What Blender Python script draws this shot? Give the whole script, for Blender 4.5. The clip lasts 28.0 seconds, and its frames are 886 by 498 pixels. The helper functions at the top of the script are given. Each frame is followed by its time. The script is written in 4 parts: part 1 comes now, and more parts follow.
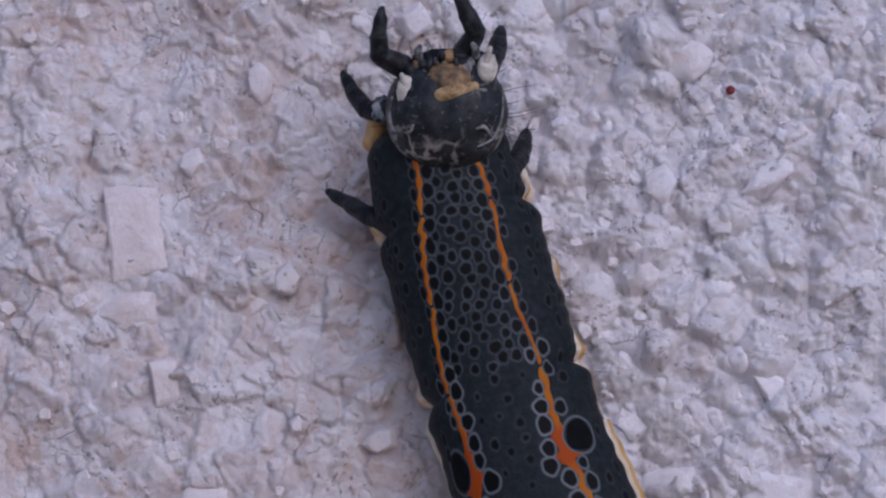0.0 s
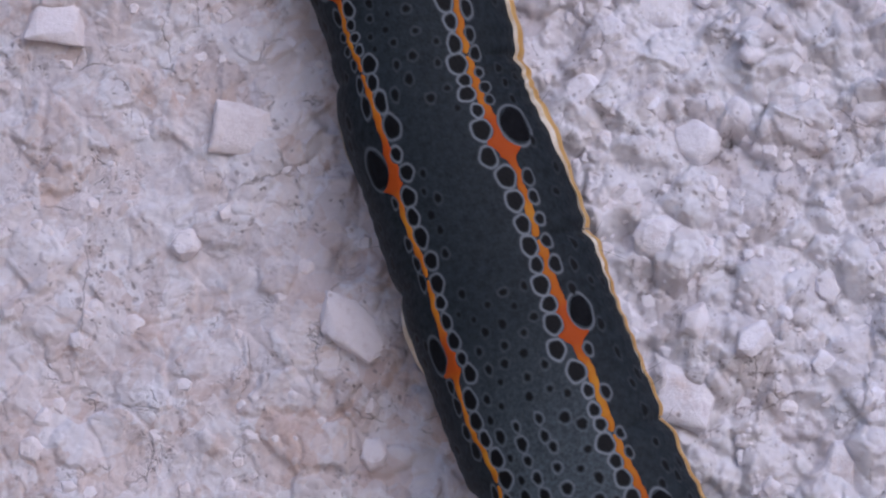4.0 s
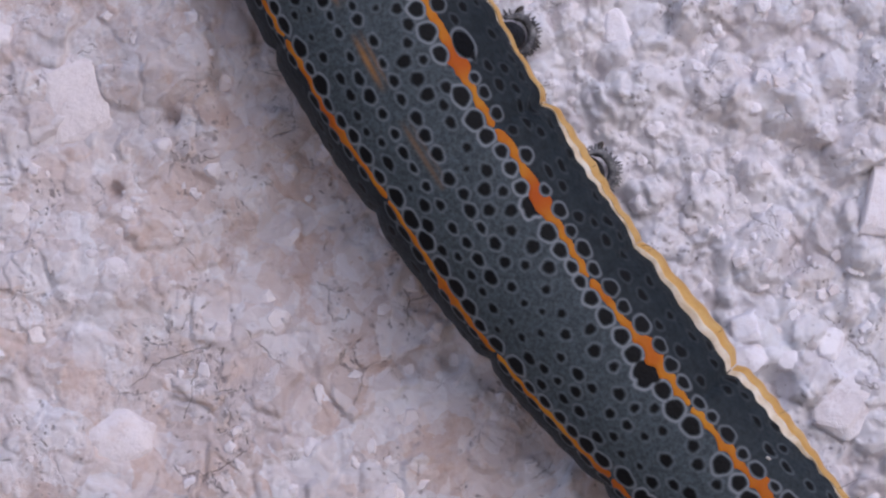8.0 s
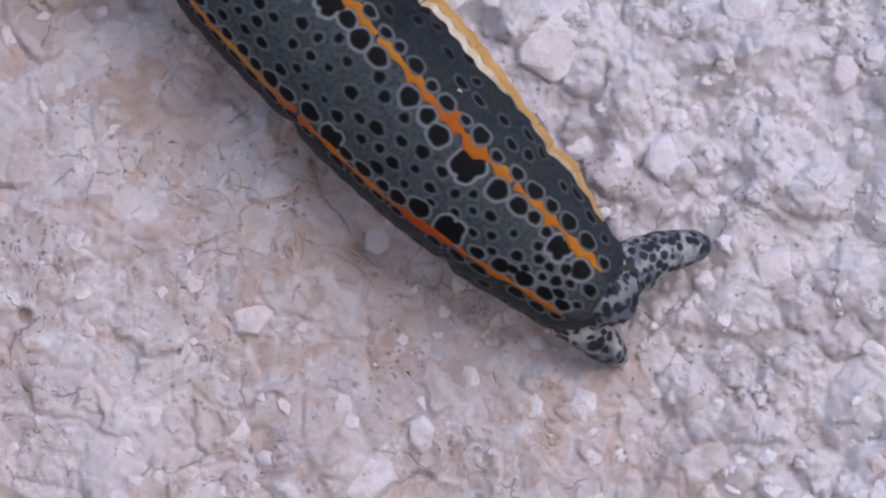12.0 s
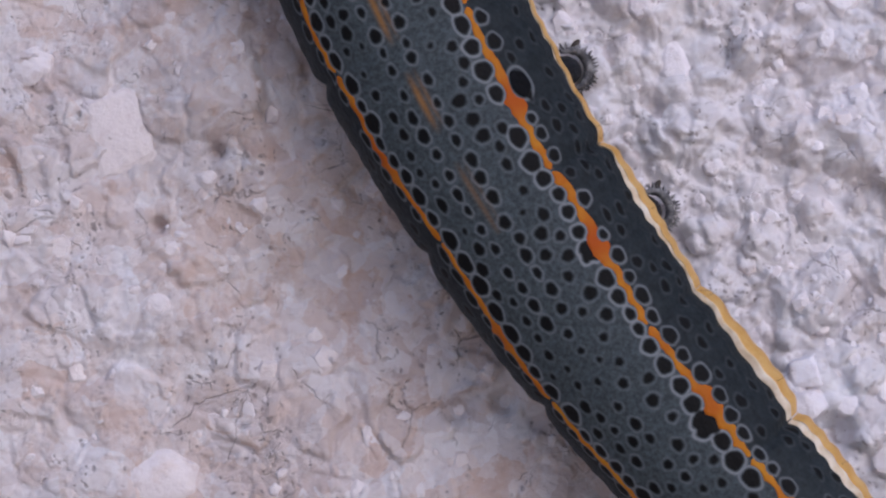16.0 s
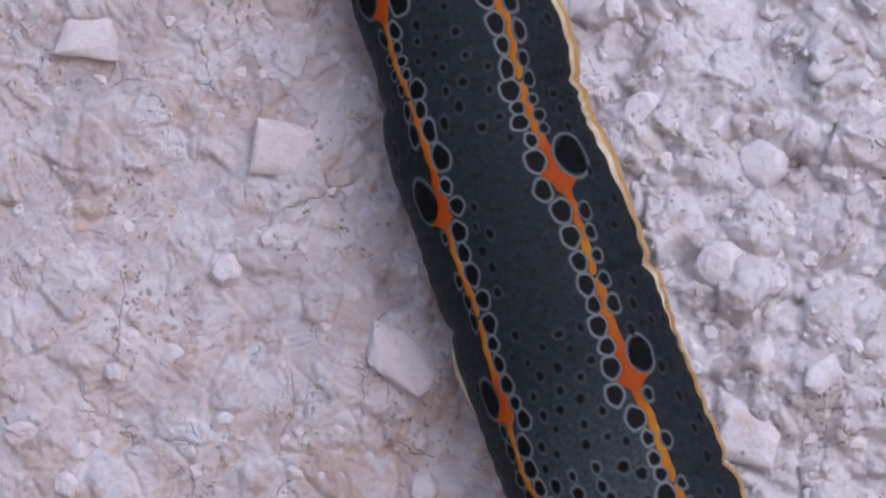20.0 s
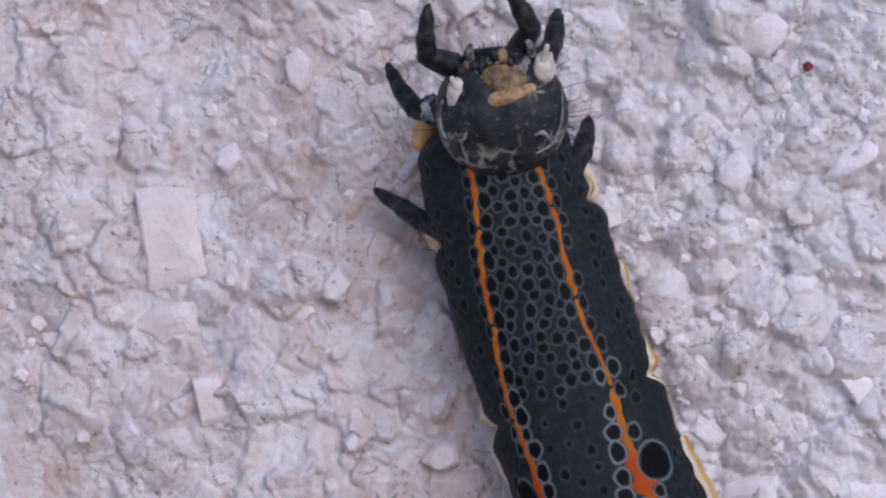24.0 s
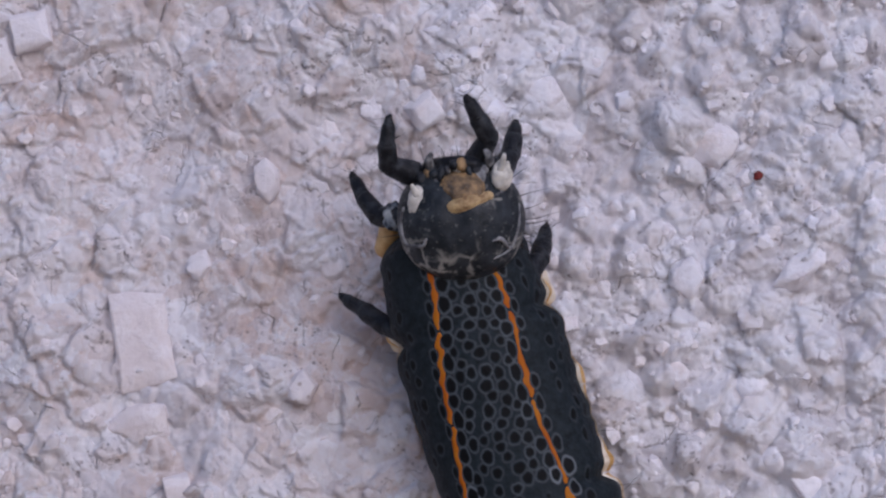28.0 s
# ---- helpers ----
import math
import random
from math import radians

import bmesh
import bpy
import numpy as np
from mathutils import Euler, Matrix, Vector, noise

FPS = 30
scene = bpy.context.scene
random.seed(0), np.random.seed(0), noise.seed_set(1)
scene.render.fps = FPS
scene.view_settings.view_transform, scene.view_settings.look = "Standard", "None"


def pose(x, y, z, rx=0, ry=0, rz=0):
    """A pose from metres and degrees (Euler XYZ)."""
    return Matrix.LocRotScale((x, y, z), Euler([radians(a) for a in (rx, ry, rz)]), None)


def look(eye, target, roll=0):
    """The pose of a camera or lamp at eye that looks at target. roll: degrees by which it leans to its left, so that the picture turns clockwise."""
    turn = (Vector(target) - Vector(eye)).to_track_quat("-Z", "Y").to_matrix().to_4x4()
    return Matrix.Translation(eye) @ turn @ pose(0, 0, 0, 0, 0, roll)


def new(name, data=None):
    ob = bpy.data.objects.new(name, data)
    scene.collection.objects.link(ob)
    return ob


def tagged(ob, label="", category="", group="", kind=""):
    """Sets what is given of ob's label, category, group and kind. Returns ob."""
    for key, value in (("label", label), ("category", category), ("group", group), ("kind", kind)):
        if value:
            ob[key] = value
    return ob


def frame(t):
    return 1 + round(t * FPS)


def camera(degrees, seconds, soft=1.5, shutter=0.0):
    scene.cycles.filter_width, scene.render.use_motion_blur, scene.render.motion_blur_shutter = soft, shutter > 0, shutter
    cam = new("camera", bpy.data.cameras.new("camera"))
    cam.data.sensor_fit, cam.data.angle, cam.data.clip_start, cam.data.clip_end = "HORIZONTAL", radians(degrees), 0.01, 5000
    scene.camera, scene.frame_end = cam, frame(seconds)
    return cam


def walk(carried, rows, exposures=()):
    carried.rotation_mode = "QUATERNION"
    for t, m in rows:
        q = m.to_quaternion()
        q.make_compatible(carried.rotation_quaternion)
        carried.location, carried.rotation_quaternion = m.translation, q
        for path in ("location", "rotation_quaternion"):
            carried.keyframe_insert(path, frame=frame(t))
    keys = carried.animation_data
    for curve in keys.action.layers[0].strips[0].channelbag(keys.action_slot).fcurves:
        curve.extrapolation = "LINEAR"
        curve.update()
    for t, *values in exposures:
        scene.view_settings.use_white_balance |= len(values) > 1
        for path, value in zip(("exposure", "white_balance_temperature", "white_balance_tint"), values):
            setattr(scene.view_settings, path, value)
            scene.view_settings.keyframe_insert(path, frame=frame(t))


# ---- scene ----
EXPOSURES = [(0.0, -0.68, 5610, 27), (2.0, -0.45, 5660, 27), (5.0, -0.35, 5710, 25), (8.0, -0.23, 5860, 25), (11.0, -0.20, 5960, 23), (14.0, -0.33, 5910, 25), (17.0, -0.28, 5910, 24), (20.0, -0.31, 5860, 24), (23.5, -0.25, 5810, 23), (28.0, -0.48, 5760, 24)]
# The camera glides down along the animal to its tail and back up to its head.
cam = camera(13.98, 28.0, soft=2.3)
PATH = [
    (0, (-0.001413, -0.098540, 0.001100), (-0.007299, -0.000046, 0.017358), -1.65),
    (0.5, (-0.002369, -0.097783, 0.001586), (-0.007427, 0.000979, 0.016438), -2.10),
    (1, (-0.002161, -0.097184, 0.001242), (-0.006491, 0.001766, 0.015036), -2.21),
    (1.5, (-0.001157, -0.096398, 0.000129), (-0.006025, 0.002571, 0.013602), -1.98),
    (2, (-0.000909, -0.095761, -0.001376), (-0.005931, 0.003237, 0.011821), -1.83),
    (2.5, (0.000155, -0.094759, -0.002379), (-0.005613, 0.004230, 0.010574), -2.06),
    (4.5, (0.000718, -0.091715, -0.010220), (-0.003828, 0.007256, 0.003342), -2.07),
    (5, (0.001404, -0.090775, -0.011359), (-0.003021, 0.008266, 0.001733), -1.78),
    (5.5, (0.002248, -0.090511, -0.013001), (-0.002019, 0.008638, -0.000699), -1.68),
    (6, (0.003330, -0.089806, -0.014316), (-0.001221, 0.009417, -0.002730), -1.70),
    (6.5, (0.003944, -0.089460, -0.015091), (-0.000425, 0.009904, -0.004717), -1.58),
    (7, (0.004666, -0.088440, -0.015790), (0.000851, 0.011094, -0.006933), -1.71),
    (7.5, (0.004584, -0.087946, -0.017099), (0.001125, 0.011680, -0.009185), -1.46),
    (8, (0.004659, -0.087660, -0.017332), (0.001760, 0.012053, -0.010324), -1.65),
    (8.5, (0.005688, -0.087230, -0.018380), (0.002923, 0.012547, -0.012294), -1.81),
    (9, (0.006510, -0.086785, -0.019169), (0.004068, 0.013030, -0.013594), -1.73),
    (9.5, (0.007825, -0.086291, -0.021153), (0.005529, 0.013527, -0.015584), -1.22),
    (10, (0.009069, -0.085431, -0.021301), (0.006403, 0.014421, -0.016571), -1.33),
    (10.5, (0.010964, -0.084429, -0.021784), (0.007622, 0.015419, -0.017394), -1.45),
    (11, (0.012229, -0.084097, -0.022809), (0.009222, 0.015800, -0.019389), -1.32),
    (11.5, (0.012983, -0.083189, -0.023541), (0.008884, 0.016655, -0.019736), -1.81),
    (13.5, (0.009168, -0.083619, -0.020109), (0.004704, 0.016205, -0.016192), -1.33),
    (14, (0.008177, -0.083878, -0.019411), (0.003910, 0.015948, -0.015353), -1.16),
    (14.5, (0.006638, -0.084294, -0.017364), (0.002168, 0.015549, -0.013994), -1.30),
    (15, (0.005096, -0.085156, -0.016861), (0.001649, 0.014700, -0.012744), -1.10),
    (15.5, (0.004065, -0.085327, -0.016259), (0.001032, 0.014501, -0.011245), -0.89),
    (16, (0.003155, -0.085649, -0.014016), (0.000527, 0.014219, -0.009590), -1.24),
    (16.5, (0.002542, -0.085810, -0.013049), (-0.000356, 0.014023, -0.008066), -1.25),
    (17, (0.000965, -0.085714, -0.011015), (-0.002423, 0.014123, -0.006437), -1.54),
    (17.5, (0.001171, -0.085718, -0.009132), (-0.002201, 0.014102, -0.004176), -1.79),
    (18, (0.001676, -0.087230, -0.006586), (-0.003665, 0.012488, -0.001320), -1.44),
    (18.5, (0.001326, -0.087854, -0.005392), (-0.004713, 0.011810, 0.000146), -1.39),
    (19, (0.001233, -0.087789, -0.004431), (-0.004759, 0.011836, 0.001807), -1.98),
    (19.5, (0.001149, -0.088400, -0.002033), (-0.005330, 0.011215, 0.003867), -2.15),
    (20, (0.000637, -0.088881, -0.001260), (-0.006116, 0.010657, 0.005564), -2.22),
    (20.5, (-0.000204, -0.089369, 0.000438), (-0.007028, 0.010118, 0.007906), -2.30),
    (21, (-0.000071, -0.090142, 0.000625), (-0.008275, 0.009136, 0.009374), -2.34),
    (21.5, (-0.000543, -0.090739, 0.001576), (-0.008809, 0.008443, 0.011303), -2.63),
    (23.5, (-0.001988, -0.092844, 0.011818), (-0.009863, 0.006732, 0.016574), -3.12),
    (24, (-0.001372, -0.092775, 0.013397), (-0.009380, 0.006811, 0.017702), -3.45),
    (24.5, (-0.001652, -0.093414, 0.013757), (-0.009442, 0.006136, 0.019152), -3.19),
    (25, (-0.001289, -0.093845, 0.012646), (-0.009330, 0.005575, 0.019777), -3.27),
    (25.5, (-0.000114, -0.095137, 0.012964), (-0.008518, 0.004210, 0.020692), -3.23),
    (26, (-0.001014, -0.095870, 0.013746), (-0.008790, 0.003578, 0.020788), -3.08),
    (26.5, (-0.000901, -0.096196, 0.014932), (-0.008730, 0.003304, 0.021136), -3.26),
    (27, (-0.001108, -0.095964, 0.015487), (-0.008305, 0.003640, 0.020701), -3.31),
    (27.5, (-0.000122, -0.095821, 0.013845), (-0.007936, 0.003663, 0.020315), -3.36),
    (28, (0.000002, -0.095689, 0.012495), (-0.007970, 0.003680, 0.020386), -3.43),
]
walk(cam, [(t, look(eye, target, roll)) for t, eye, target, roll in PATH], exposures=EXPOSURES)

MM = 0.001

# ---- light ----
SUN_WAY = Vector((0.58, -1.0, 0.58)).normalized()
SUN_ELEVATION, SUN_TURN = math.asin(SUN_WAY.z), math.atan2(SUN_WAY.x, SUN_WAY.y)
world = bpy.data.worlds.new("sky")
scene.world = world
world.use_nodes = True
wn = world.node_tree.nodes
sky = wn.new("ShaderNodeTexSky")
sky.sky_type = "NISHITA"
sky.sun_disc = False
sky.sun_elevation, sky.sun_rotation = SUN_ELEVATION, SUN_TURN
wn["Background"].inputs["Strength"].default_value = 0.14
world.node_tree.links.new(sky.outputs[0], wn["Background"].inputs["Color"])
sun = new("sun", bpy.data.lights.new("sun", "SUN"))
sun.data.energy, sun.data.angle, sun.data.color = 1.4, radians(52), (1.0, 0.97, 0.94)
sun.matrix_world = look(SUN_WAY, (0, 0, 0))


# ---- materials ----
class Mat:
    """A node material with short calls for its nodes."""

    def __init__(self, name, rough=0.7, spec=0.3):
        self.m = bpy.data.materials.new(name)
        self.m.use_nodes = True
        self.t = self.m.node_tree
        self.b = self.t.nodes["Principled BSDF"]
        self.b.inputs["Roughness"].default_value = rough
        self.b.inputs["Specular IOR Level"].default_value = spec
        self.co = self.t.nodes.new("ShaderNodeTexCoord").outputs["Object"]

    def put(self, value, socket):
        if isinstance(value, bpy.types.NodeSocket):
            self.t.links.new(value, socket)
        else:
            socket.default_value = value

    def noise(self, scale, detail=4.0, rough=0.6):
        n = self.t.nodes.new("ShaderNodeTexNoise")
        n.inputs["Scale"].default_value, n.inputs["Detail"].default_value, n.inputs["Roughness"].default_value = scale, detail, rough
        self.t.links.new(self.co, n.inputs["Vector"])
        return n.outputs["Fac"]

    def cells(self, scale, feature="F1"):
        n = self.t.nodes.new("ShaderNodeTexVoronoi")
        n.feature = feature
        n.inputs["Scale"].default_value = scale
        self.t.links.new(self.co, n.inputs["Vector"])
        return n.outputs["Distance"]

    def ramp(self, fac, a, b):
        n = self.t.nodes.new("ShaderNodeMapRange")
        self.put(fac, n.inputs["Value"])
        n.inputs["From Min"].default_value, n.inputs["From Max"].default_value = a, b
        return n.outputs[0]

    def mix(self, fac, a, b):
        n = self.t.nodes.new("ShaderNodeMix")
        n.data_type = "RGBA"
        self.put(fac, n.inputs[0])
        self.put(a if isinstance(a, bpy.types.NodeSocket) else (*a, 1), n.inputs[6])
        self.put(b if isinstance(b, bpy.types.NodeSocket) else (*b, 1), n.inputs[7])
        return n.outputs[2]

    def math(self, op, a, b=0.0):
        n = self.t.nodes.new("ShaderNodeMath")
        n.operation = op
        self.put(a, n.inputs[0])
        self.put(b, n.inputs[1])
        return n.outputs[0]

    def attr(self, name):
        n = self.t.nodes.new("ShaderNodeAttribute")
        n.attribute_name = name
        return n.outputs["Fac"]

    def chance(self):
        return self.t.nodes.new("ShaderNodeObjectInfo").outputs["Random"]

    def island(self):
        return self.t.nodes.new("ShaderNodeNewGeometry").outputs["Random Per Island"]

    def colour(self, c):
        self.put(c if isinstance(c, bpy.types.NodeSocket) else (*c, 1), self.b.inputs["Base Color"])
        return self

    def bump(self, height, dist, strength=1.0):
        n = self.t.nodes.new("ShaderNodeBump")
        n.inputs["Distance"].default_value, n.inputs["Strength"].default_value = dist, strength
        self.put(height, n.inputs["Height"])
        self.t.links.new(n.outputs[0], self.b.inputs["Normal"])
        return self


def stucco():
    k = Mat("stucco", 1.0, 0.08)
    plain = k.co

    def warped(pairs):
        place = plain
        for scale, amount in pairs:
            n = k.t.nodes.new("ShaderNodeTexNoise")
            n.inputs["Scale"].default_value, n.inputs["Detail"].default_value = scale, 4
            k.t.links.new(plain, n.inputs["Vector"])
            add = k.t.nodes.new("ShaderNodeVectorMath")
            add.operation = "MULTIPLY_ADD"
            k.t.links.new(n.outputs["Color"], add.inputs[0])
            add.inputs[1].default_value = (amount, amount, amount)
            k.t.links.new(place, add.inputs[2])
            place = add.outputs[0]
        return place

    bent = warped(((700, 0.0010), (3000, 0.00026)))
    # warm bounced light on the animal's left, painted into the coat's colour
    bounce_tint = k.attr("bounce_tint")
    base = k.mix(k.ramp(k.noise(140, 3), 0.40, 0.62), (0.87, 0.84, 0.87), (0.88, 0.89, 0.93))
    base = k.mix(bounce_tint, base, (0.64, 0.515, 0.475))
    # random beige stains, stronger where the warm light is painted
    stain_and_bounce = k.math("MULTIPLY_ADD", bounce_tint, 0.6)
    stain_and_bounce.node.inputs[2].default_value = 0.3
    base = k.mix(k.ramp(k.noise(800, 8, 0.78), 0.42, 0.62), base, (0.88, 0.87, 0.90))
    base = k.mix(k.math("MULTIPLY", k.ramp(k.noise(2600, 6, 0.8), 0.54, 0.70), 0.4), base, (0.62, 0.56, 0.57))
    base = k.mix(k.math("MULTIPLY", k.ramp(k.noise(380, 7, 0.72), 0.52, 0.66), stain_and_bounce), base, (0.66, 0.54, 0.48))
    steps = None
    # broken grains, each with a shade and a height of its own
    for scale, share in ((520, 1.0), (1050, 0.9), (2200, 0.7)):
        v = k.t.nodes.new("ShaderNodeTexVoronoi")
        v.inputs["Scale"].default_value = scale
        k.t.links.new(bent, v.inputs["Vector"])
        parts = k.t.nodes.new("ShaderNodeSeparateColor")
        k.t.links.new(v.outputs["Color"], parts.inputs[0])
        base = k.mix(k.math("MULTIPLY", k.ramp(parts.outputs[0], 0.66, 0.72), 0.55 * share), base, (0.88, 0.87, 0.91))
        base = k.mix(k.math("MULTIPLY", k.ramp(parts.outputs[1], 0.82, 0.85), 0.42 * share), base, (0.62, 0.57, 0.59))
        base = k.mix(k.math("MULTIPLY", k.ramp(parts.outputs[2], 0.74, 0.80), k.math("MULTIPLY", stain_and_bounce, 0.4 * share)), base, (0.68, 0.53, 0.46))
        step = k.math("MULTIPLY", parts.outputs[0], 520 / scale)
        steps = step if steps is None else k.math("ADD", steps, step)
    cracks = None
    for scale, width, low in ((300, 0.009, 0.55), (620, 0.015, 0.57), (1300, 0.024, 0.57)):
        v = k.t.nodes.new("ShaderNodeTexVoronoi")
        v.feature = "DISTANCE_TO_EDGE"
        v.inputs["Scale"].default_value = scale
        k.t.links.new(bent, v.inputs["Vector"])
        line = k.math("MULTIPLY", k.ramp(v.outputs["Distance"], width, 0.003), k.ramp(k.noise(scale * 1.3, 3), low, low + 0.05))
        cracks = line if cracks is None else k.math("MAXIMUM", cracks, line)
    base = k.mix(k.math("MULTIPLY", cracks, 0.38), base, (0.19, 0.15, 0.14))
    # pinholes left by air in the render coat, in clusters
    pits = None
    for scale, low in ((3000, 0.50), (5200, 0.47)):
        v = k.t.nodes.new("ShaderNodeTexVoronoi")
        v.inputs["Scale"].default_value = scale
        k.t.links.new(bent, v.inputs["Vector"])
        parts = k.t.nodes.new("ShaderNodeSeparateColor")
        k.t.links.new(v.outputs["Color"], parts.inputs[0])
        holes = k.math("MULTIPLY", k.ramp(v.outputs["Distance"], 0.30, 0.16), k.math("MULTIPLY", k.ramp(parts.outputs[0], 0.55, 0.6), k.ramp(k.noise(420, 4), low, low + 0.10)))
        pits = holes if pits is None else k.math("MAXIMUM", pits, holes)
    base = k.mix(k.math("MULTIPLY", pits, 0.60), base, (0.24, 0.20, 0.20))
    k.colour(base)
    rise = k.math("ADD", k.math("ADD", k.math("MULTIPLY", k.noise(2200, 8, 0.75), 0.70), k.math("MULTIPLY", k.noise(6500, 5, 0.8), 0.60)), k.math("MULTIPLY", steps, 0.42))
    h = k.math("SUBTRACT", rise, k.math("ADD", k.math("MULTIPLY", cracks, 0.45), k.math("MULTIPLY", pits, 0.30)))
    return k.bump(h, 0.00020, 0.75).m


def chip_material(name, island):
    k = Mat(name, 0.6, 0.3)
    pick = k.island() if island else k.chance()
    k.co = k.t.nodes.new("ShaderNodeNewGeometry").outputs["Position"]
    base = k.mix(pick, (0.75, 0.70, 0.71), (0.84, 0.83, 0.88))
    crust = k.ramp(k.noise(1100, 6, 0.7), 0.45, 0.60)
    base = k.mix(crust, base, (0.83, 0.81, 0.84))
    base = k.mix(k.ramp(k.noise(700, 5, 0.65), 0.58, 0.72), base, (0.72, 0.63, 0.61))
    base = k.mix(k.math("MULTIPLY", k.ramp(k.noise(1900, 6, 0.75), 0.52, 0.64), 0.55), base, (0.60, 0.54, 0.56))
    holes = k.math("MULTIPLY", k.ramp(k.cells(2600), 0.20, 0.10), k.ramp(k.noise(600, 4), 0.50, 0.58))
    base = k.mix(k.math("MULTIPLY", holes, 0.6), base, (0.27, 0.22, 0.21))
    # the coat's painted warm light, tinted in here too on the animal's left
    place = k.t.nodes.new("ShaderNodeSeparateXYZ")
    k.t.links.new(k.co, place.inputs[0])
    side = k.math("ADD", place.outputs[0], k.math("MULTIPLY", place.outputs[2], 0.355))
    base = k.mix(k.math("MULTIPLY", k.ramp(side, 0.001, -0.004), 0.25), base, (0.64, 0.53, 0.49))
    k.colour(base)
    k.put(k.ramp(crust, -1.2, 1.0), k.b.inputs["Roughness"])
    rise = k.math("ADD", k.noise(1800, 6, 0.7), k.math("ADD", k.math("MULTIPLY", k.noise(500, 4), 1.2), k.math("MULTIPLY", crust, 0.35)))
    return k.bump(k.math("SUBTRACT", rise, k.math("MULTIPLY", holes, 0.4)), 0.00020, 0.34).m


def skin_material():
    k = Mat("skin", 0.6, 0.13)
    grain = k.noise(9000, 3, 0.6)
    dorsal = k.mix(k.ramp(grain, 0.35, 0.7), (0.032, 0.042, 0.047), (0.066, 0.085, 0.095))
    flank = k.mix(k.ramp(k.noise(5000, 3, 0.6), 0.3, 0.7), (0.006, 0.009, 0.0115), (0.017, 0.024, 0.029))
    c = k.mix(k.attr("dorsal"), flank, dorsal)
    c = k.mix(k.attr("brown"), c, (0.26, 0.125, 0.03))
    c = k.mix(k.attr("pale"), c, (0.22, 0.245, 0.265))
    c = k.mix(k.attr("black"), c, (0.0024, 0.0028, 0.0034))
    k.colour(c)
    return k.bump(k.math("ADD", k.noise(6000, 4, 0.6), k.math("MULTIPLY", k.cells(9000), 0.5)), 0.00006, 0.35).m


def mottled(name, a, b, scale, lo=0.4, hi=0.65, rough=0.5, spec=0.4, bump=0.00005):
    k = Mat(name, rough, spec)
    k.colour(k.mix(k.ramp(k.noise(scale, 4, 0.6), lo, hi), a, b))
    return k.bump(k.noise(scale * 3, 4, 0.6), bump, 0.6).m


STUCCO = stucco()
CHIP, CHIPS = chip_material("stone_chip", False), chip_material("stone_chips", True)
SKIN = skin_material()


def orange_material():
    k = Mat("orange_pigment", 0.6, 0.15)
    c = k.mix(k.ramp(k.noise(1800, 3), 0.35, 0.65), (0.40, 0.125, 0.003), (0.46, 0.205, 0.012))
    k.colour(k.mix(k.attr("deep"), c, (0.34, 0.055, 0.002)))
    return k.bump(k.noise(6000, 4, 0.6), 0.00004, 0.5).m


def blotched_material(scale, light):
    """Pale skin with dark oval blotches, as on the tail's end and the clasping legs."""
    k = Mat("blotched_skin", 0.5, 0.35)
    d = k.cells(scale)
    c = k.mix(k.ramp(k.noise(1500, 4), 0.4, 0.68), (0.10, 0.13, 0.17), light)
    k.colour(k.mix(k.ramp(k.math("ADD", d, k.math("MULTIPLY", k.noise(2500, 5, 0.7), 1.0)), 1.10, 0.92), c, (0.012, 0.016, 0.024)))
    return k.bump(k.noise(5000, 4), 0.00008, 0.6).m


def head_material():
    """Dark cuticle with pale meshes that gather towards the sides and the neck."""
    k = Mat("head_cuticle", 0.45, 0.22)
    v = k.t.nodes.new("ShaderNodeTexVoronoi")
    v.feature = "DISTANCE_TO_EDGE"
    v.inputs["Scale"].default_value = 1500
    bend = k.t.nodes.new("ShaderNodeTexNoise")
    bend.inputs["Scale"].default_value = 1600
    k.t.links.new(k.co, bend.inputs["Vector"])
    add = k.t.nodes.new("ShaderNodeVectorMath")
    add.operation = "MULTIPLY_ADD"
    k.t.links.new(bend.outputs["Color"], add.inputs[0])
    add.inputs[1].default_value = (0.0009, 0.0009, 0.0009)
    k.t.links.new(k.co, add.inputs[2])
    k.t.links.new(add.outputs[0], v.inputs["Vector"])
    net = k.math("MULTIPLY", k.ramp(v.outputs["Distance"], 0.13, 0.03), k.ramp(k.noise(1400, 4), 0.47, 0.58))
    dark = k.mix(k.ramp(k.noise(2500, 4), 0.35, 0.7), (0.009, 0.012, 0.015), (0.034, 0.040, 0.047))
    dark = k.mix(k.math("MULTIPLY", k.ramp(k.noise(6000, 3), 0.60, 0.68), 0.35), dark, (0.25, 0.24, 0.22))
    k.colour(k.mix(k.math("MULTIPLY", net, k.attr("marks")), dark, (0.30, 0.29, 0.26)))
    return k.bump(k.noise(4000, 4), 0.00006, 0.5).m


ORANGE, HEAD = orange_material(), head_material()
BLOTCH, PLATE = blotched_material(4600, (0.56, 0.58, 0.56)), blotched_material(4800, (0.36, 0.37, 0.38))
BUFF = mottled("buff_band", (0.20, 0.11, 0.045), (0.52, 0.37, 0.18), 3200, 0.34, 0.55, rough=0.45, bump=0.00012)
TAN = mottled("tan_plate", (0.04, 0.03, 0.022), (0.38, 0.24, 0.11), 2600, 0.32, 0.58, rough=0.4, bump=0.00015)
PALE = mottled("pale_cuticle", (0.36, 0.34, 0.30), (0.66, 0.63, 0.56), 3000, 0.3, 0.6, rough=0.55)
CREAM = mottled("cream_pigment", (0.62, 0.50, 0.34), (0.78, 0.72, 0.61), 2200)
OCHRE = mottled("ochre_pigment", (0.54, 0.30, 0.07), (0.62, 0.40, 0.14), 1500)
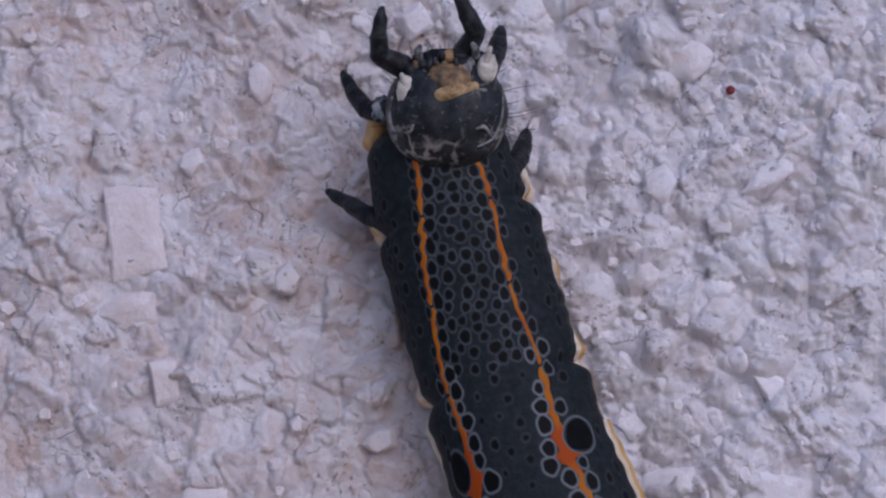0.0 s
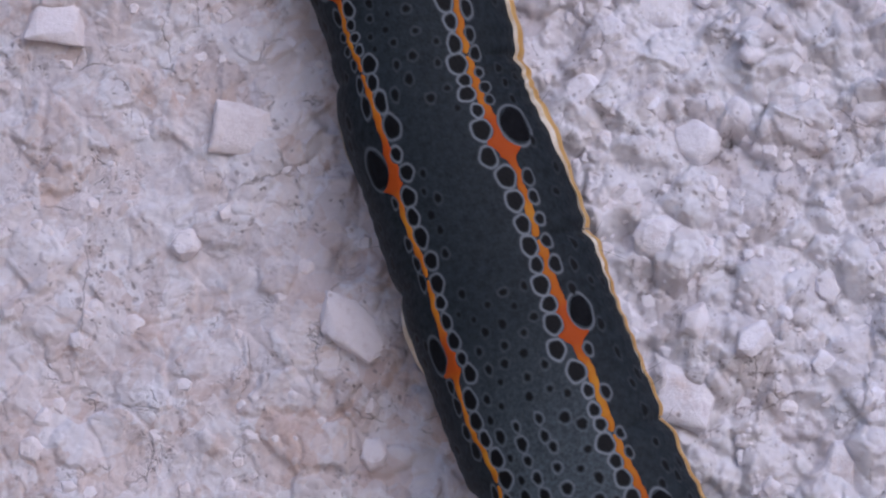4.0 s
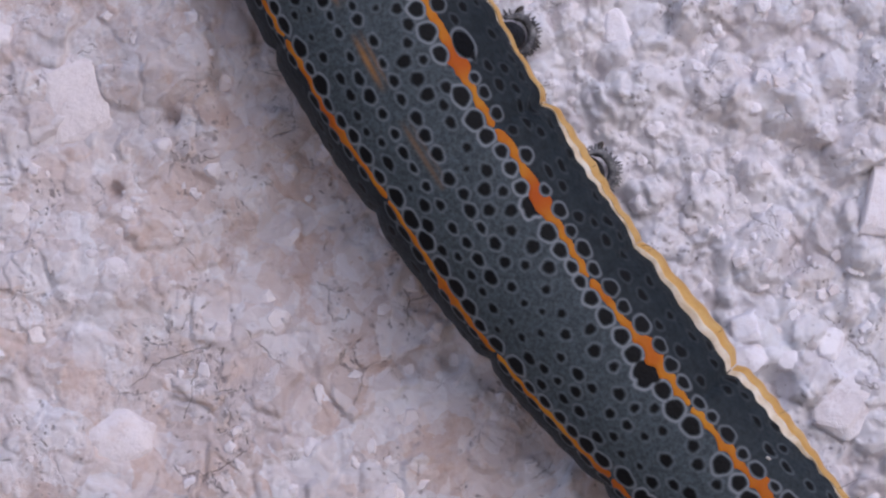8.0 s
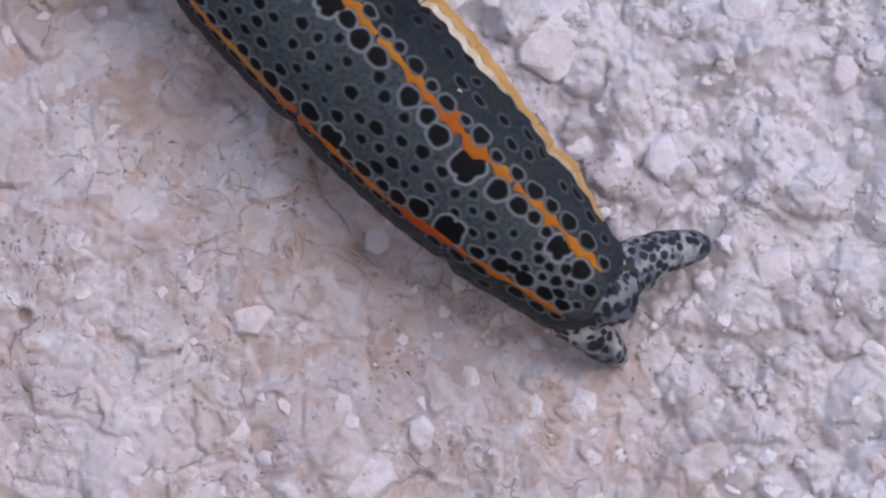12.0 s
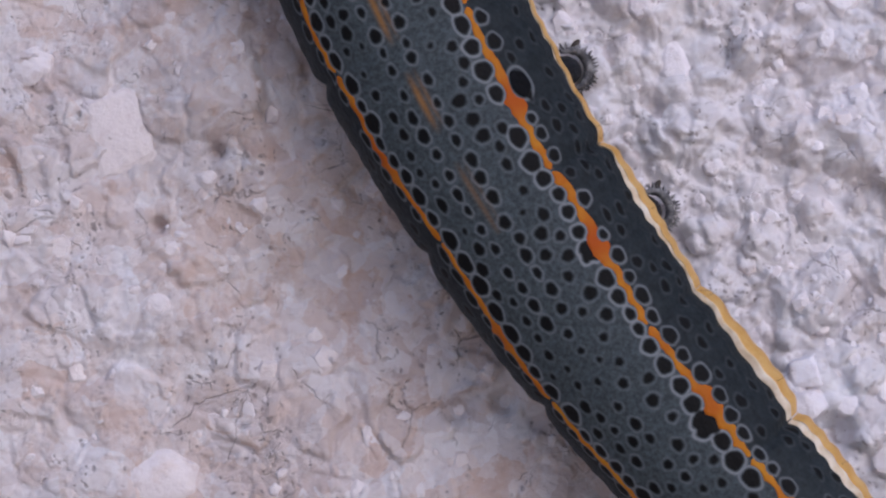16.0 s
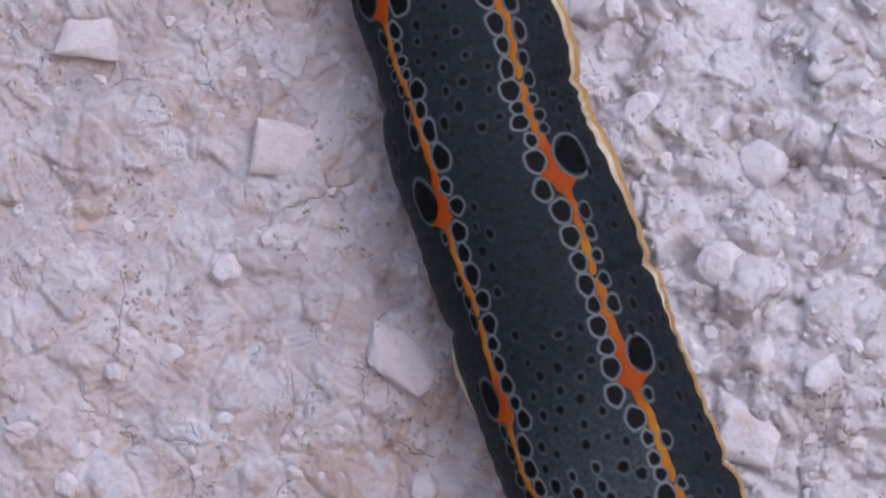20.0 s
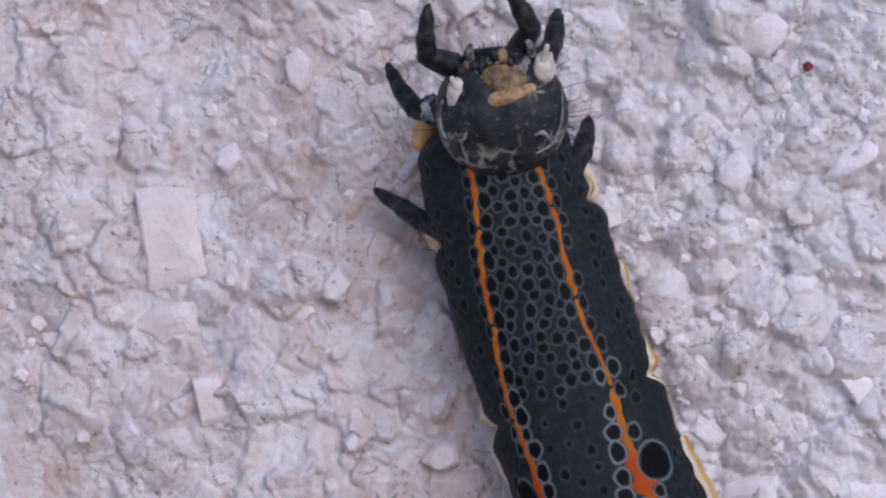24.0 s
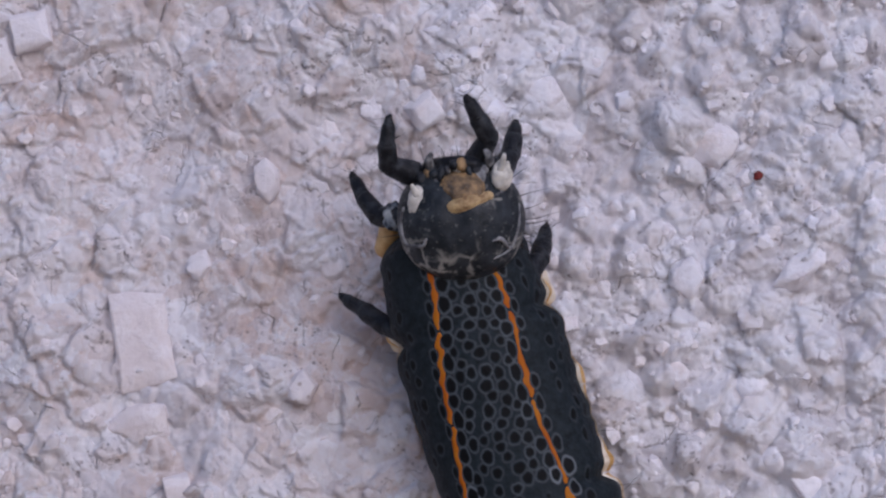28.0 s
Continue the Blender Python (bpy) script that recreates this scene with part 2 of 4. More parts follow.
BLACK = mottled("black_cuticle", (0.003, 0.0035, 0.0045), (0.006, 0.007, 0.009), 3000, rough=0.7, spec=0.08)
LEG = mottled("leg_cuticle", (0.006, 0.007, 0.010), (0.040, 0.044, 0.050), 3000, 0.45, 0.7, rough=0.45, spec=0.25)
FOOT = mottled("foot_skin", (0.06, 0.06, 0.065), (0.30, 0.30, 0.30), 3500, 0.4, 0.62, rough=0.5, spec=0.25)
NECK = mottled("neck_skin", (0.50, 0.28, 0.10), (0.66, 0.44, 0.20), 1800)
HAIR = mottled("bristle", (0.02, 0.015, 0.012), (0.05, 0.04, 0.03), 2000)


def mesh_of(name, verts, faces, material, smooth=True):
    me = bpy.data.meshes.new(name)
    me.from_pydata(verts, [], faces)
    me.materials.append(material)
    if smooth:
        me.shade_smooth()
    me.update()
    return me


def part(name, me, parent, label=""):
    ob = new(name, me)
    ob.parent = parent
    return tagged(ob, label)


def grid_faces(rows, cols):
    i = np.arange((rows - 1) * (cols - 1))
    r, c = np.divmod(i, cols - 1)
    a = r * cols + c
    return np.stack([a, a + 1, a + cols + 1, a + cols], 1)


# ---- wall ----
def value_noise(x, z, seed):
    """Smooth noise in 0..1 on a lattice of one unit."""
    xi, zi = np.floor(x).astype(np.int64), np.floor(z).astype(np.int64)
    fx, fz = x - xi, z - zi
    fx, fz = fx * fx * (3 - 2 * fx), fz * fz * (3 - 2 * fz)

    def h(a, b):
        v = np.sin(a * 127.1 + b * 311.7 + seed * 74.7) * 43758.5453
        return v - np.floor(v)

    top = h(xi, zi) * (1 - fx) + h(xi + 1, zi) * fx
    low = h(xi, zi + 1) * (1 - fx) + h(xi + 1, zi + 1) * fx
    return top * (1 - fz) + low * fz


def cell_noise(x, z, seed):
    """A field of grains: distances to the nearest and second nearest grain, the nearest grain's random number, and a random tilt across it."""
    xi, zi = np.floor(x).astype(np.int64), np.floor(z).astype(np.int64)
    d1 = np.full(x.shape, 9.0)
    d2 = np.full(x.shape, 9.0)
    pick = np.zeros(x.shape)
    tilt = np.zeros(x.shape)
    for a in (-1, 0, 1):
        for b in (-1, 0, 1):
            cx, cz = xi + a, zi + b
            r = [np.sin(cx * m + cz * n + seed * o) * p for m, n, o, p in ((127.1, 311.7, 13.3, 43758.5), (269.5, 183.3, 7.9, 24634.6), (419.2, 371.9, 3.1, 31337.1), (91.7, 233.1, 5.3, 15731.7))]
            r = [v - np.floor(v) for v in r]
            px, pz = cx + 0.12 + 0.76 * r[0] - x, cz + 0.12 + 0.76 * r[1] - z
            d = np.hypot(px, pz)
            near = d < d1
            d2 = np.where(near, d1, np.minimum(d2, d))
            pick = np.where(near, r[2], pick)
            tilt = np.where(near, px * np.cos(6.3 * r[3]) + pz * np.sin(6.3 * r[3]), tilt)
            d1 = np.where(near, d, d1)
    return d1, d2, pick, tilt


# Hollows in the stucco: x, z, radius and depth in mm.
PITS = (1.15, -14.02, 0.38, 0.5), (2.25, -13.84, 0.36, 0.5), (-3.04, 19.91, 0.21, 0.5), (-4.54, 20.93, 0.45, 0.6), (3.45, 6.56, 0.24, 0.6), (-6.6, 3.85, 0.55, 0.7), (10.03, -14.78, 0.53, 0.7), (7.28, -19.66, 0.5, 0.4), (-4.44, -7.77, 0.24, 0.5), (-5.87, -9.49, 0.2, 0.5), (-3.2, -6.97, 0.27, 0.6), (12.4, -17.61, 0.53, 0.6), (0.52, 4.24, 0.5, 0.7), (-0.24, 25.36, 0.45, 0.5), (-16.24, 25.11, 0.38, 0.5), (-0.73, -21.11, 0.16, 0.4), (2.29, 14.22, 0.38, 0.5), (-19.92, 13.16, 0.18, 0.4), (-20.46, 13.67, 0.27, 0.5)


def ripple(x, z, seed):
    """Gradient noise, about -0.7..0.7, on a lattice of one unit."""
    xi, zi = np.floor(x).astype(np.int64), np.floor(z).astype(np.int64)
    fx, fz = x - xi, z - zi
    u, w = fx**3 * (fx * (fx * 6 - 15) + 10), fz**3 * (fz * (fz * 6 - 15) + 10)

    def lean(a, b):
        v = np.sin((xi + a) * 127.1 + (zi + b) * 311.7 + seed * 74.7) * 43758.5453
        v = (v - np.floor(v)) * 2 * np.pi
        return np.cos(v) * (fx - a) + np.sin(v) * (fz - b)

    return (lean(0, 0) * (1 - u) + lean(1, 0) * u) * (1 - w) + (lean(0, 1) * (1 - u) + lean(1, 1) * u) * w


def turned(x, z, degrees):
    c, s = math.cos(radians(degrees)), math.sin(radians(degrees))
    return c * x - s * z, s * x + c * z


def relief(x, z):
    """How far the stucco stands out of its mean plane, in mm, at places in mm."""
    wx, wz = x, z
    for size, amount, seed in ((1.9, 0.50, 1), (0.7, 0.22, 3), (0.28, 0.10, 5), (0.14, 0.035, 7)):
        a, b = turned(x / size, z / size, 31 * seed)
        wx, wz = wx + amount * ripple(a, b, seed), wz + amount * ripple(a, b, seed + 1)
    side = np.clip((x - axis_x(z)) / 3.0, -1, 1)
    rough = 0.78 + 0.22 * side
    # the coat lies flatter beside the lower body
    calm = 1 - np.clip(0.1 - side, 0, 1) * np.clip((15 - z) / 10, 0.15, 0.45)
    a, b = turned(x, z, 34)
    h = 0.55 * ripple(a / 7, b / 7, 5) + 0.5 * ripple(a / 3.1, b / 3.1, 6)
    # crumbs and broken chips half drowned in the coat
    for size, amount, seed in ((2.2, 0.30, 1), (1.25, 0.34, 2), (0.72, 0.20, 3), (0.36, 0.10, 4)):
        a, b = turned(wx / size, wz / size, 28 + 40 * seed)
        d1, d2, pick, tilt = cell_noise(a, b, seed)
        rim = np.clip((d2 - d1) / 0.24, 0, 1)
        rim = rim * (2 - rim)
        h = h + calm * (1.35 - 0.75 * rough) * amount * (np.clip(pick * 1.6 - 0.5, 0, 1) * rim * (0.8 + 1.1 * tilt) - 0.2)
    # round crumbs of render, heaped where the coat is rough
    heap = 0 * x
    for size, amount, seed in ((1.75, 0.62, 21), (1.0, 0.46, 22), (0.55, 0.28, 23), (0.30, 0.15, 24)):
        a, b = turned((0.7 * x + 0.3 * wx) / size, (0.7 * z + 0.3 * wz) / size, 23 * seed)
        d1, d2, pick, tilt = cell_noise(a, b, seed)
        ball = np.clip(1 - (d1 / (0.42 + 0.16 * pick)) ** 2, 0, 1) ** 0.7
        heap = np.maximum(heap, amount * np.clip(pick * 1.5 - 0.35, 0, 1) * ball * (1 + 0.5 * tilt)) + 0.12 * amount * ball * pick
    h = h + calm * (0.30 + 0.70 * np.clip(0.6 + side, 0, 1)) * heap
    # the powdery crust: soft lumps with creases between them
    for size, amount, seed in ((1.6, 0.20, 11), (0.80, 0.10, 12), (0.38, 0.06, 13), (0.19, 0.05, 14)):
        a, b = turned((0.5 * x + 0.5 * wx) / size, (0.5 * z + 0.5 * wz) / size, 17 * seed)
        h = h + calm * rough**1.5 * amount * (2 * np.sqrt(ripple(a, b, seed) ** 2 + 0.012) - 0.5)
    for a, b, r, deep in PITS:
        h = h - deep * np.exp(-(((x - a) ** 2 + (z - b) ** 2) / (0.6 * r * r + 0.01)) ** 1.5)
    # the ledge beside the animal
    ledge = np.exp(-(((wz + 5.9) / 1.5) ** 4)) * np.clip((wx + 8.0) / 4.5, 0, 1)
    h = h + 0.45 * ledge * np.clip((-3.3 - 0.15 * (wz + 6) - wx) / 0.25, 0, 1)
    return h


def axis_x(z):
    """The animal's line on the wall: x for a height z, in mm."""
    z = np.clip(z, -23, 21)
    bend = 0.13 * np.exp(-(((z - 9.6) / 1.1) ** 2)) - 0.16 * np.exp(-(((z - 7.2) / 1.2) ** 2))
    return bend + ((((2.9e-07 * z + 1.796e-06) * z - 0.000394428) * z + 0.008388156) * z - 0.355168661) * z - 1.642194236


def build_wall():
    step, lean = 0.053, -0.25
    xs, zs = np.arange(-17.5, 17.5, step), np.arange(-29, 31.01, step)
    x, z = np.meshgrid(xs, zs)
    fade = np.clip((17.5 - np.abs(x)) / 1.5, 0, 1) * np.clip((30 - np.abs(z - 1)) / 2, 0, 1)
    x = x + lean * z
    verts = np.stack([x, -relief(x, z) * fade, z], -1).reshape(-1, 3) * MM
    rows, cols = len(zs), len(xs)
    n = len(verts)
    left, right, low, high = xs[0] * MM, xs[-1] * MM, zs[0] * MM, zs[-1] * MM
    wide, foot, top, deep = 1.5, -1.2, 1.3, 0.2
    fx, fz = [-wide, left, right, wide], [foot, low, high, top]
    extra = [(a if abs(a) == wide else a + lean * min(max(b, low), high), 0.0, b) for b in fz for a in fx] + [(a, deep, b) for b in (foot, top) for a in (-wide, wide)]
    e = lambda i, j: n + j * 4 + i  # noqa: E731
    quads = [(e(i, j), e(i + 1, j), e(i + 1, j + 1), e(i, j + 1)) for i in range(3) for j in range(3) if (i, j) != (1, 1)]
    a, b, c, d = n + 16, n + 17, n + 18, n + 19
    quads += [(b, a, c, d), (a, b, e(3, 0), e(0, 0)), (c, a, e(0, 0), e(0, 3)), (b, d, e(3, 3), e(3, 0)), (d, c, e(0, 3), e(3, 3))]
    quads = np.concatenate([grid_faces(rows, cols), np.array(quads)])
    verts = np.concatenate([verts, np.array(extra)])
    me = bpy.data.meshes.new("wall_1")
    me.vertices.add(len(verts))
    me.vertices.foreach_set("co", verts.ravel().astype(np.float32))
    me.loops.add(quads.size)
    me.loops.foreach_set("vertex_index", quads.ravel().astype(np.int32))
    me.polygons.add(len(quads))
    me.polygons.foreach_set("loop_start", np.arange(0, quads.size, 4, dtype=np.int32))
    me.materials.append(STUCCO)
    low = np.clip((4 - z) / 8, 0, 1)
    # mask of the painted warm light: left of the animal, mottled by noise
    bounce_tint = np.clip(0.55 - (x - axis_x(z)) / 5, 0, 1) * np.clip((0.7 + 0.2 * low) * value_noise(x / 3.1, z / 3.1, 70) + 0.4 * value_noise(x / 0.9, z / 0.9, 71) + 0.3 * ripple(x / 0.35, z / 0.35, 72) + 0.15 + 0.25 * low, 0, 1)
    bounce_tint = np.r_[bounce_tint.ravel(), np.zeros(len(extra))]
    me.attributes.new("bounce_tint", "FLOAT", "POINT").data.foreach_set("value", bounce_tint.astype(np.float32))
    me.update(calc_edges=True)
    me.validate()
    me.shade_smooth()
    return tagged(new("wall_1", me), "rough white stucco wall with embedded marble chips", "wall", kind="structure")


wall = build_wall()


def build_ground():
    k = Mat("paving", 0.85, 0.3)
    k.colour(k.mix(k.ramp(k.noise(9, 6), 0.4, 0.6), (0.46, 0.34, 0.24), (0.56, 0.44, 0.32)))
    k.bump(k.noise(60, 5), 0.004)
    me = mesh_of("ground", [(-300, -600, -1.2), (300, -600, -1.2), (300, 300, -1.2), (-300, 300, -1.2)], [(0, 1, 2, 3)], k.m, False)
    return tagged(new("ground", me), "warm sandy paving below the wall", "ground", kind="structure")


build_ground()


def chip_mesh(seed, sides, round_off, fine):
    """A stone chip about one unit across: a rough prism with broken corners."""
    rng = random.Random(seed)
    bm = bmesh.new()
    for level, size in ((-0.5, 1.0), (0.12, 0.97), (0.36, 0.74 - 0.25 * round_off)):
        for i in range(sides):
            a = 2 * math.pi * (i + rng.uniform(-0.2, 0.2) * (0.5 if sides == 4 else 1.0)) / sides + math.pi / sides
            r = 0.5 * size * (rng.uniform(0.78, 1.12) * 1.28 if sides == 4 else rng.uniform(0.74, 1.14))
            bm.verts.new((r * math.cos(a), -level - rng.uniform(-0.07, 0.07), r * math.sin(a)))
    bmesh.ops.convex_hull(bm, input=bm.verts[:])
    loose = [v for v in bm.verts if not v.link_faces]
    bmesh.ops.delete(bm, geom=loose, context="VERTS")
    bmesh.ops.triangulate(bm, faces=bm.faces[:])
    if fine:
        bmesh.ops.bevel(bm, geom=bm.edges[:], offset=0.018 + 0.02 * round_off, segments=1, affect="EDGES")
        bmesh.ops.triangulate(bm, faces=bm.faces[:])
        bmesh.ops.subdivide_edges(bm, edges=[e for e in bm.edges if e.calc_length() > 0.16], cuts=2, use_grid_fill=True)
        bm.normal_update()
        for v in bm.verts:
            p = v.co * 3.1 + Vector((seed * 7.3, 0, 0))
            v.co += v.normal * (0.035 * noise.noise(p) + 0.03 * noise.noise(p * 2.7) + 0.01 * noise.noise(p * 6.1))
    bmesh.ops.recalc_face_normals(bm, faces=bm.faces[:])
    me = bpy.data.meshes.new("stone_chip")
    bm.to_mesh(me)
    bm.free()
    me.materials.append(CHIP)
    me.shade_smooth()
    me.set_sharp_from_angle(angle=0.5)
    return me


CHIP_FORMS = ((4, 0), (5, 0.3), (5, 0.2), (6, 0.8), (5, 0.6), (4, 0.1), (6, 0.4), (7, 1.0))
CHIP_MESHES = [chip_mesh(i, *form, True) for i, form in enumerate(CHIP_FORMS)]
GRIT_MESHES = [chip_mesh(i + 20, *form, False) for i, form in enumerate(CHIP_FORMS)]
# The stones that stand out: x, z, width, height in mm, and turn in degrees.
STONES_UPPER = (-15.93, 18.2, 1.59, 2.5, 5), (-16.05, 15.92, 1.97, 1.36, 0), (-12.28, 22.17, 0.83, 1.28, 0), (-14.01, 10.57, 1.49, 1.24, -5), (-9.27, 7.49, 1.65, 1.28, -10), (-0.37, 8.05, 1.27, 1.12, 35), (-2.18, 12.43, 1.43, 1.13, 15), (-1.39, 10.73, 1.58, 0.68, 0), (1.64, 10.23, 1.43, 0.98, -10), (4.75, 12.38, 1.39, 0.94, 10), (2.55, 6.52, 1.35, 1.27, 0), (-0.43, 22.38, 1.57, 1.42, 0), (-18.5, 26.73, 1.07, 1.0, 10), (1.8, 19.0, 1.64, 0.9, 30)
STONES_LOWER = (-6.42, 2.1, 2.8, 1.4, -50), (1.42, 4.11, 1.46, 1.52, 0), (4.02, -3.65, 1.05, 1.31, 5), (6.52, -5.99, 0.83, 1.81, 14), (7.77, -2.98, 0.87, 1.01, -25), (-6.81, -7.08, 1.88, 2.55, 12), (-8.9, -5.62, 1.30, 0.87, 0), (11.7, -15.2, 1.8, 2.3, -35), (14.13, -18.01, 0.98, 1.11, 20), (16.57, -20.55, 0.98, 0.92, 10), (-6.0, -15.6, 2.06, 1.51, 0), (7.12, 5.26, 1.37, 1.08, 0), (16.1, -14.64, 1.25, 0.86, 0), (19.75, -21.02, 0.79, 1.31, 0), (-11.28, -11.51, 1.21, 1.35, 0)

STONES_MORE = (-9.1, 12.1, 1.1, 0.88, 10), (-14.25, 20.1, 0.9, 0.8, 20), (-7.87, 23.8, 0.88, 0.88, 30), (1.9, -0.05, 1.55, 1.4, -20), (3.73, 1.33, 0.8, 1.35, -35), (5.75, 2.71, 0.75, 0.95, 25), (5.88, -1.74, 0.8, 1.1, -15), (12.8, -10.4, 1.0, 1.6, -15), (11.4, -13.75, 0.8, 1.15, -25), (7.1, -25.1, 1.85, 1.2, 20), (9.33, -13.3, 0.8, 0.8, 12), (-15.07, 13.87, 0.75, 1.2, 8), (5.48, 20.5, 1.65, 1.2, 20), (-1.22, 18.85, 1.15, 1.05, 30), (-19.5, 26.0, 1.15, 1.3, 14), (1.5, 13.3, 0.7, 0.8, 33), (-10.8, 4.6, 0.9, 1.0, 12), (-11.6, 16.6, 1.0, 0.8, 40)


def build_chips():
    rng = random.Random(11)
    taken = []

    def lay(x, z, out, w, h, turn, sink):
        taken.append((x, z, max(w, h) / 2))
        tilt = Euler((radians(rng.uniform(-13, 13)), radians(turn), radians(rng.uniform(-13, 13)))).to_matrix().to_4x4()
        return Matrix.Translation(Vector((x, -out + sink, z)) * MM) @ tilt @ Matrix.Diagonal((w * MM, min(w, h) * (0.75 if w < 1.2 else 0.52) * MM, h * MM, 1))

    stones = STONES_UPPER + STONES_LOWER + STONES_MORE
    outs = relief(np.array([p[0] for p in stones]), np.array([p[1] for p in stones]))
    for i, (x, z, w, h, turn) in enumerate(stones):
        part("stone_chip", CHIP_MESHES[(3, 4, 6, 7)[i % 4] if turn == 0 and abs(w - h) < 0.7 else (0, 1, 2, 5)[i % 4]], wall).matrix_basis = lay(x, z, float(outs[i]), w * 1.05, h * 1.05, -turn, (0.12 if x < axis_x(z) and z < 0 else 0.0) * min(w, h))
    spots = np.array([(rng.uniform(-22, 22), rng.uniform(-28, 30)) for _ in range(12000)])
    sides = spots[:, 0] - axis_x(spots[:, 1])
    outs = relief(spots[:, 0], spots[:, 1])
    small_v, small_f = [], []
    coords = [[v.co.copy() for v in me.vertices] for me in GRIT_MESHES]
    faces = [[tuple(p.vertices) for p in me.polygons] for me in GRIT_MESHES]
    made = 0
    for (x, z), side, out in zip(spots.tolist(), sides.tolist(), outs.tolist()):
        if rng.random() > (0.9 if side > 0 else 0.3):
            continue
        big = made < 250
        size = rng.uniform(0.45, 1.05) if big else 0.12 + 0.5 * rng.random() ** 2.2
        if any(abs(x - a) < r + size and math.hypot(x - a, z - b) < r + size * 0.5 for a, b, r in (taken if big else taken[:294])):
            continue
        made += 1
        n = rng.choice((1, 2, 3, 4, 6, 7))
        m = lay(x, z, out, size * rng.uniform(0.8, 1.25), size * rng.uniform(0.8, 1.25), rng.uniform(0, 180), size * (rng.uniform(0.10, 0.26) if big else rng.uniform(0.12, 0.30)))
        if big:
            part("stone_chip", CHIP_MESHES[n], wall).matrix_basis = m
        else:
            start = len(small_v)
            small_v += [tuple(m @ v) for v in coords[n]]
            small_f += [tuple(start + v for v in p) for p in faces[n]]
    grit = part("stone_grit", mesh_of("stone_grit", small_v, small_f, CHIPS, False), wall)
    tagged(grit, "small pale stone grit set in the stucco", kind="stuff")


build_chips()

# ---- caterpillar ----
# Knots along the body, from the neck to the tail, by height z in mm: half width, middle height over the wall, half thickness, twist in degrees.
KNOT_Z = (20.7, 19.2, 16.5, 13.5, 10.0, 5.0, 0.0, -5.0, -9.0, -13.0, -16.0, -18.5, -20.3, -21.4)
KNOT_W = (1.75, 2.02, 2.25, 2.20, 2.32, 2.55, 2.62, 2.64, 2.53, 2.30, 2.15, 1.96, 1.55, 0.95)
KNOT_Y = (2.10, 1.90, 1.75, 1.75, 1.80, 1.95, 2.05, 2.15, 2.15, 2.05, 1.95, 1.85, 1.75, 1.65)
KNOT_T = (1.45, 1.60, 1.70, 1.70, 1.80, 1.90, 2.00, 2.05, 2.05, 1.95, 1.85, 1.70, 1.40, 1.05)
KNOT_R = (0.0, 0.0, -1.0, -6.0, -9.0, -9.0, -12.0, -14.0, -16.0, -18.0, -19.0, -19.0, -17.0, -15.0)

line_z = np.linspace(20.7, -21.5, 2000)
line_x = axis_x(line_z)
line_s = np.r_[0, np.cumsum(np.hypot(np.diff(line_x), np.diff(line_z)))]
LENGTH = float(line_s[-1])


def at_z(z):
    """Length along the body, in mm, at a height z."""
    return float(np.interp(-z, -line_z, line_s))


def smooth(s, values):
    z = np.interp(s, line_s, line_z)
    k = [np.interp(-(z + d), [-v for v in KNOT_Z], values) for d in (-1.2, -0.6, 0, 0.6, 1.2)]
    edge = np.clip(np.minimum(s, LENGTH - s) / 1.2, 0, 1)
    return edge * (sum(k) / 5) + (1 - edge) * k[2]


# The ends of the body's rings.
RING_Z = (20.7, 17.9, 15.6, 13.3, 8.4, 3.4, -1.6, -5.4, -9.2, -12.7, -15.7, -19.0, -21.5)
RING_S = [at_z(z) for z in RING_Z]


def skin(s, turn, out=0.0):
    """Places in metres on the skin: s mm along the body, turn degrees round it from the mid-back to the animal's right, out mm above it."""
    s, turn = np.broadcast_arrays(np.asarray(s, float), np.asarray(turn, float))
    x, z = np.interp(s, line_s, line_x), np.interp(s, line_s, line_z)
    dx, dz = np.interp(s + 0.3, line_s, line_x) - np.interp(s - 0.3, line_s, line_x), np.interp(s + 0.3, line_s, line_z) - np.interp(s - 0.3, line_s, line_z)
    n = np.hypot(dx, dz)
    rx, rz = -dz / n, dx / n
    a = np.radians(turn + smooth(s, KNOT_R))
    fold = np.zeros(s.shape)
    flank = np.clip((np.abs(turn) - 35) / 40, 0, 1)
    for i, e in enumerate(RING_S[1:-1]):
        depth = (0.24, 0.05, 0.22)[i] if i < 3 else 0.13
        fold = fold - (0.02 + depth * flank) * np.exp(-np.abs((s - e) / 0.20) ** 1.5)
        fold = fold + (0.08 if i in (0, 2) else 0.015) * flank * np.exp(-(((s - e - 0.5) / 0.4) ** 2))
    fold = fold + (0.004 + 0.016 * flank * np.where(turn < 0, 0.45, 1.0)) * np.sin(s * 2 * np.pi / 0.62 + 2.5 * np.sin(s * 0.9 + np.sign(turn))) + 0.05 * flank * (value_noise(s * 1.1, np.sign(turn) * 3 + 0 * s, 61) - 0.5)
    cap = np.sqrt(np.clip(1 - (1 - np.clip((LENGTH - s) / 0.9, 0, 1)) ** 2, 0.0, 1)) * np.sqrt(np.clip(1 - 0.9 * (1 - np.clip(s / 0.8, 0, 1)) ** 2, 0, 1))
    w, t, y = (smooth(s, KNOT_W) + fold) * cap + out, (smooth(s, KNOT_T) + fold) * cap + out, smooth(s, KNOT_Y)
    side, up = np.sin(a), np.cos(a)
    side = np.sign(side) * np.abs(side) ** 0.92
    up = np.sign(up) * np.abs(up) ** 0.92
    return np.stack([x + rx * w * side, -(y + t * up), z + rz * w * side], -1) * MM


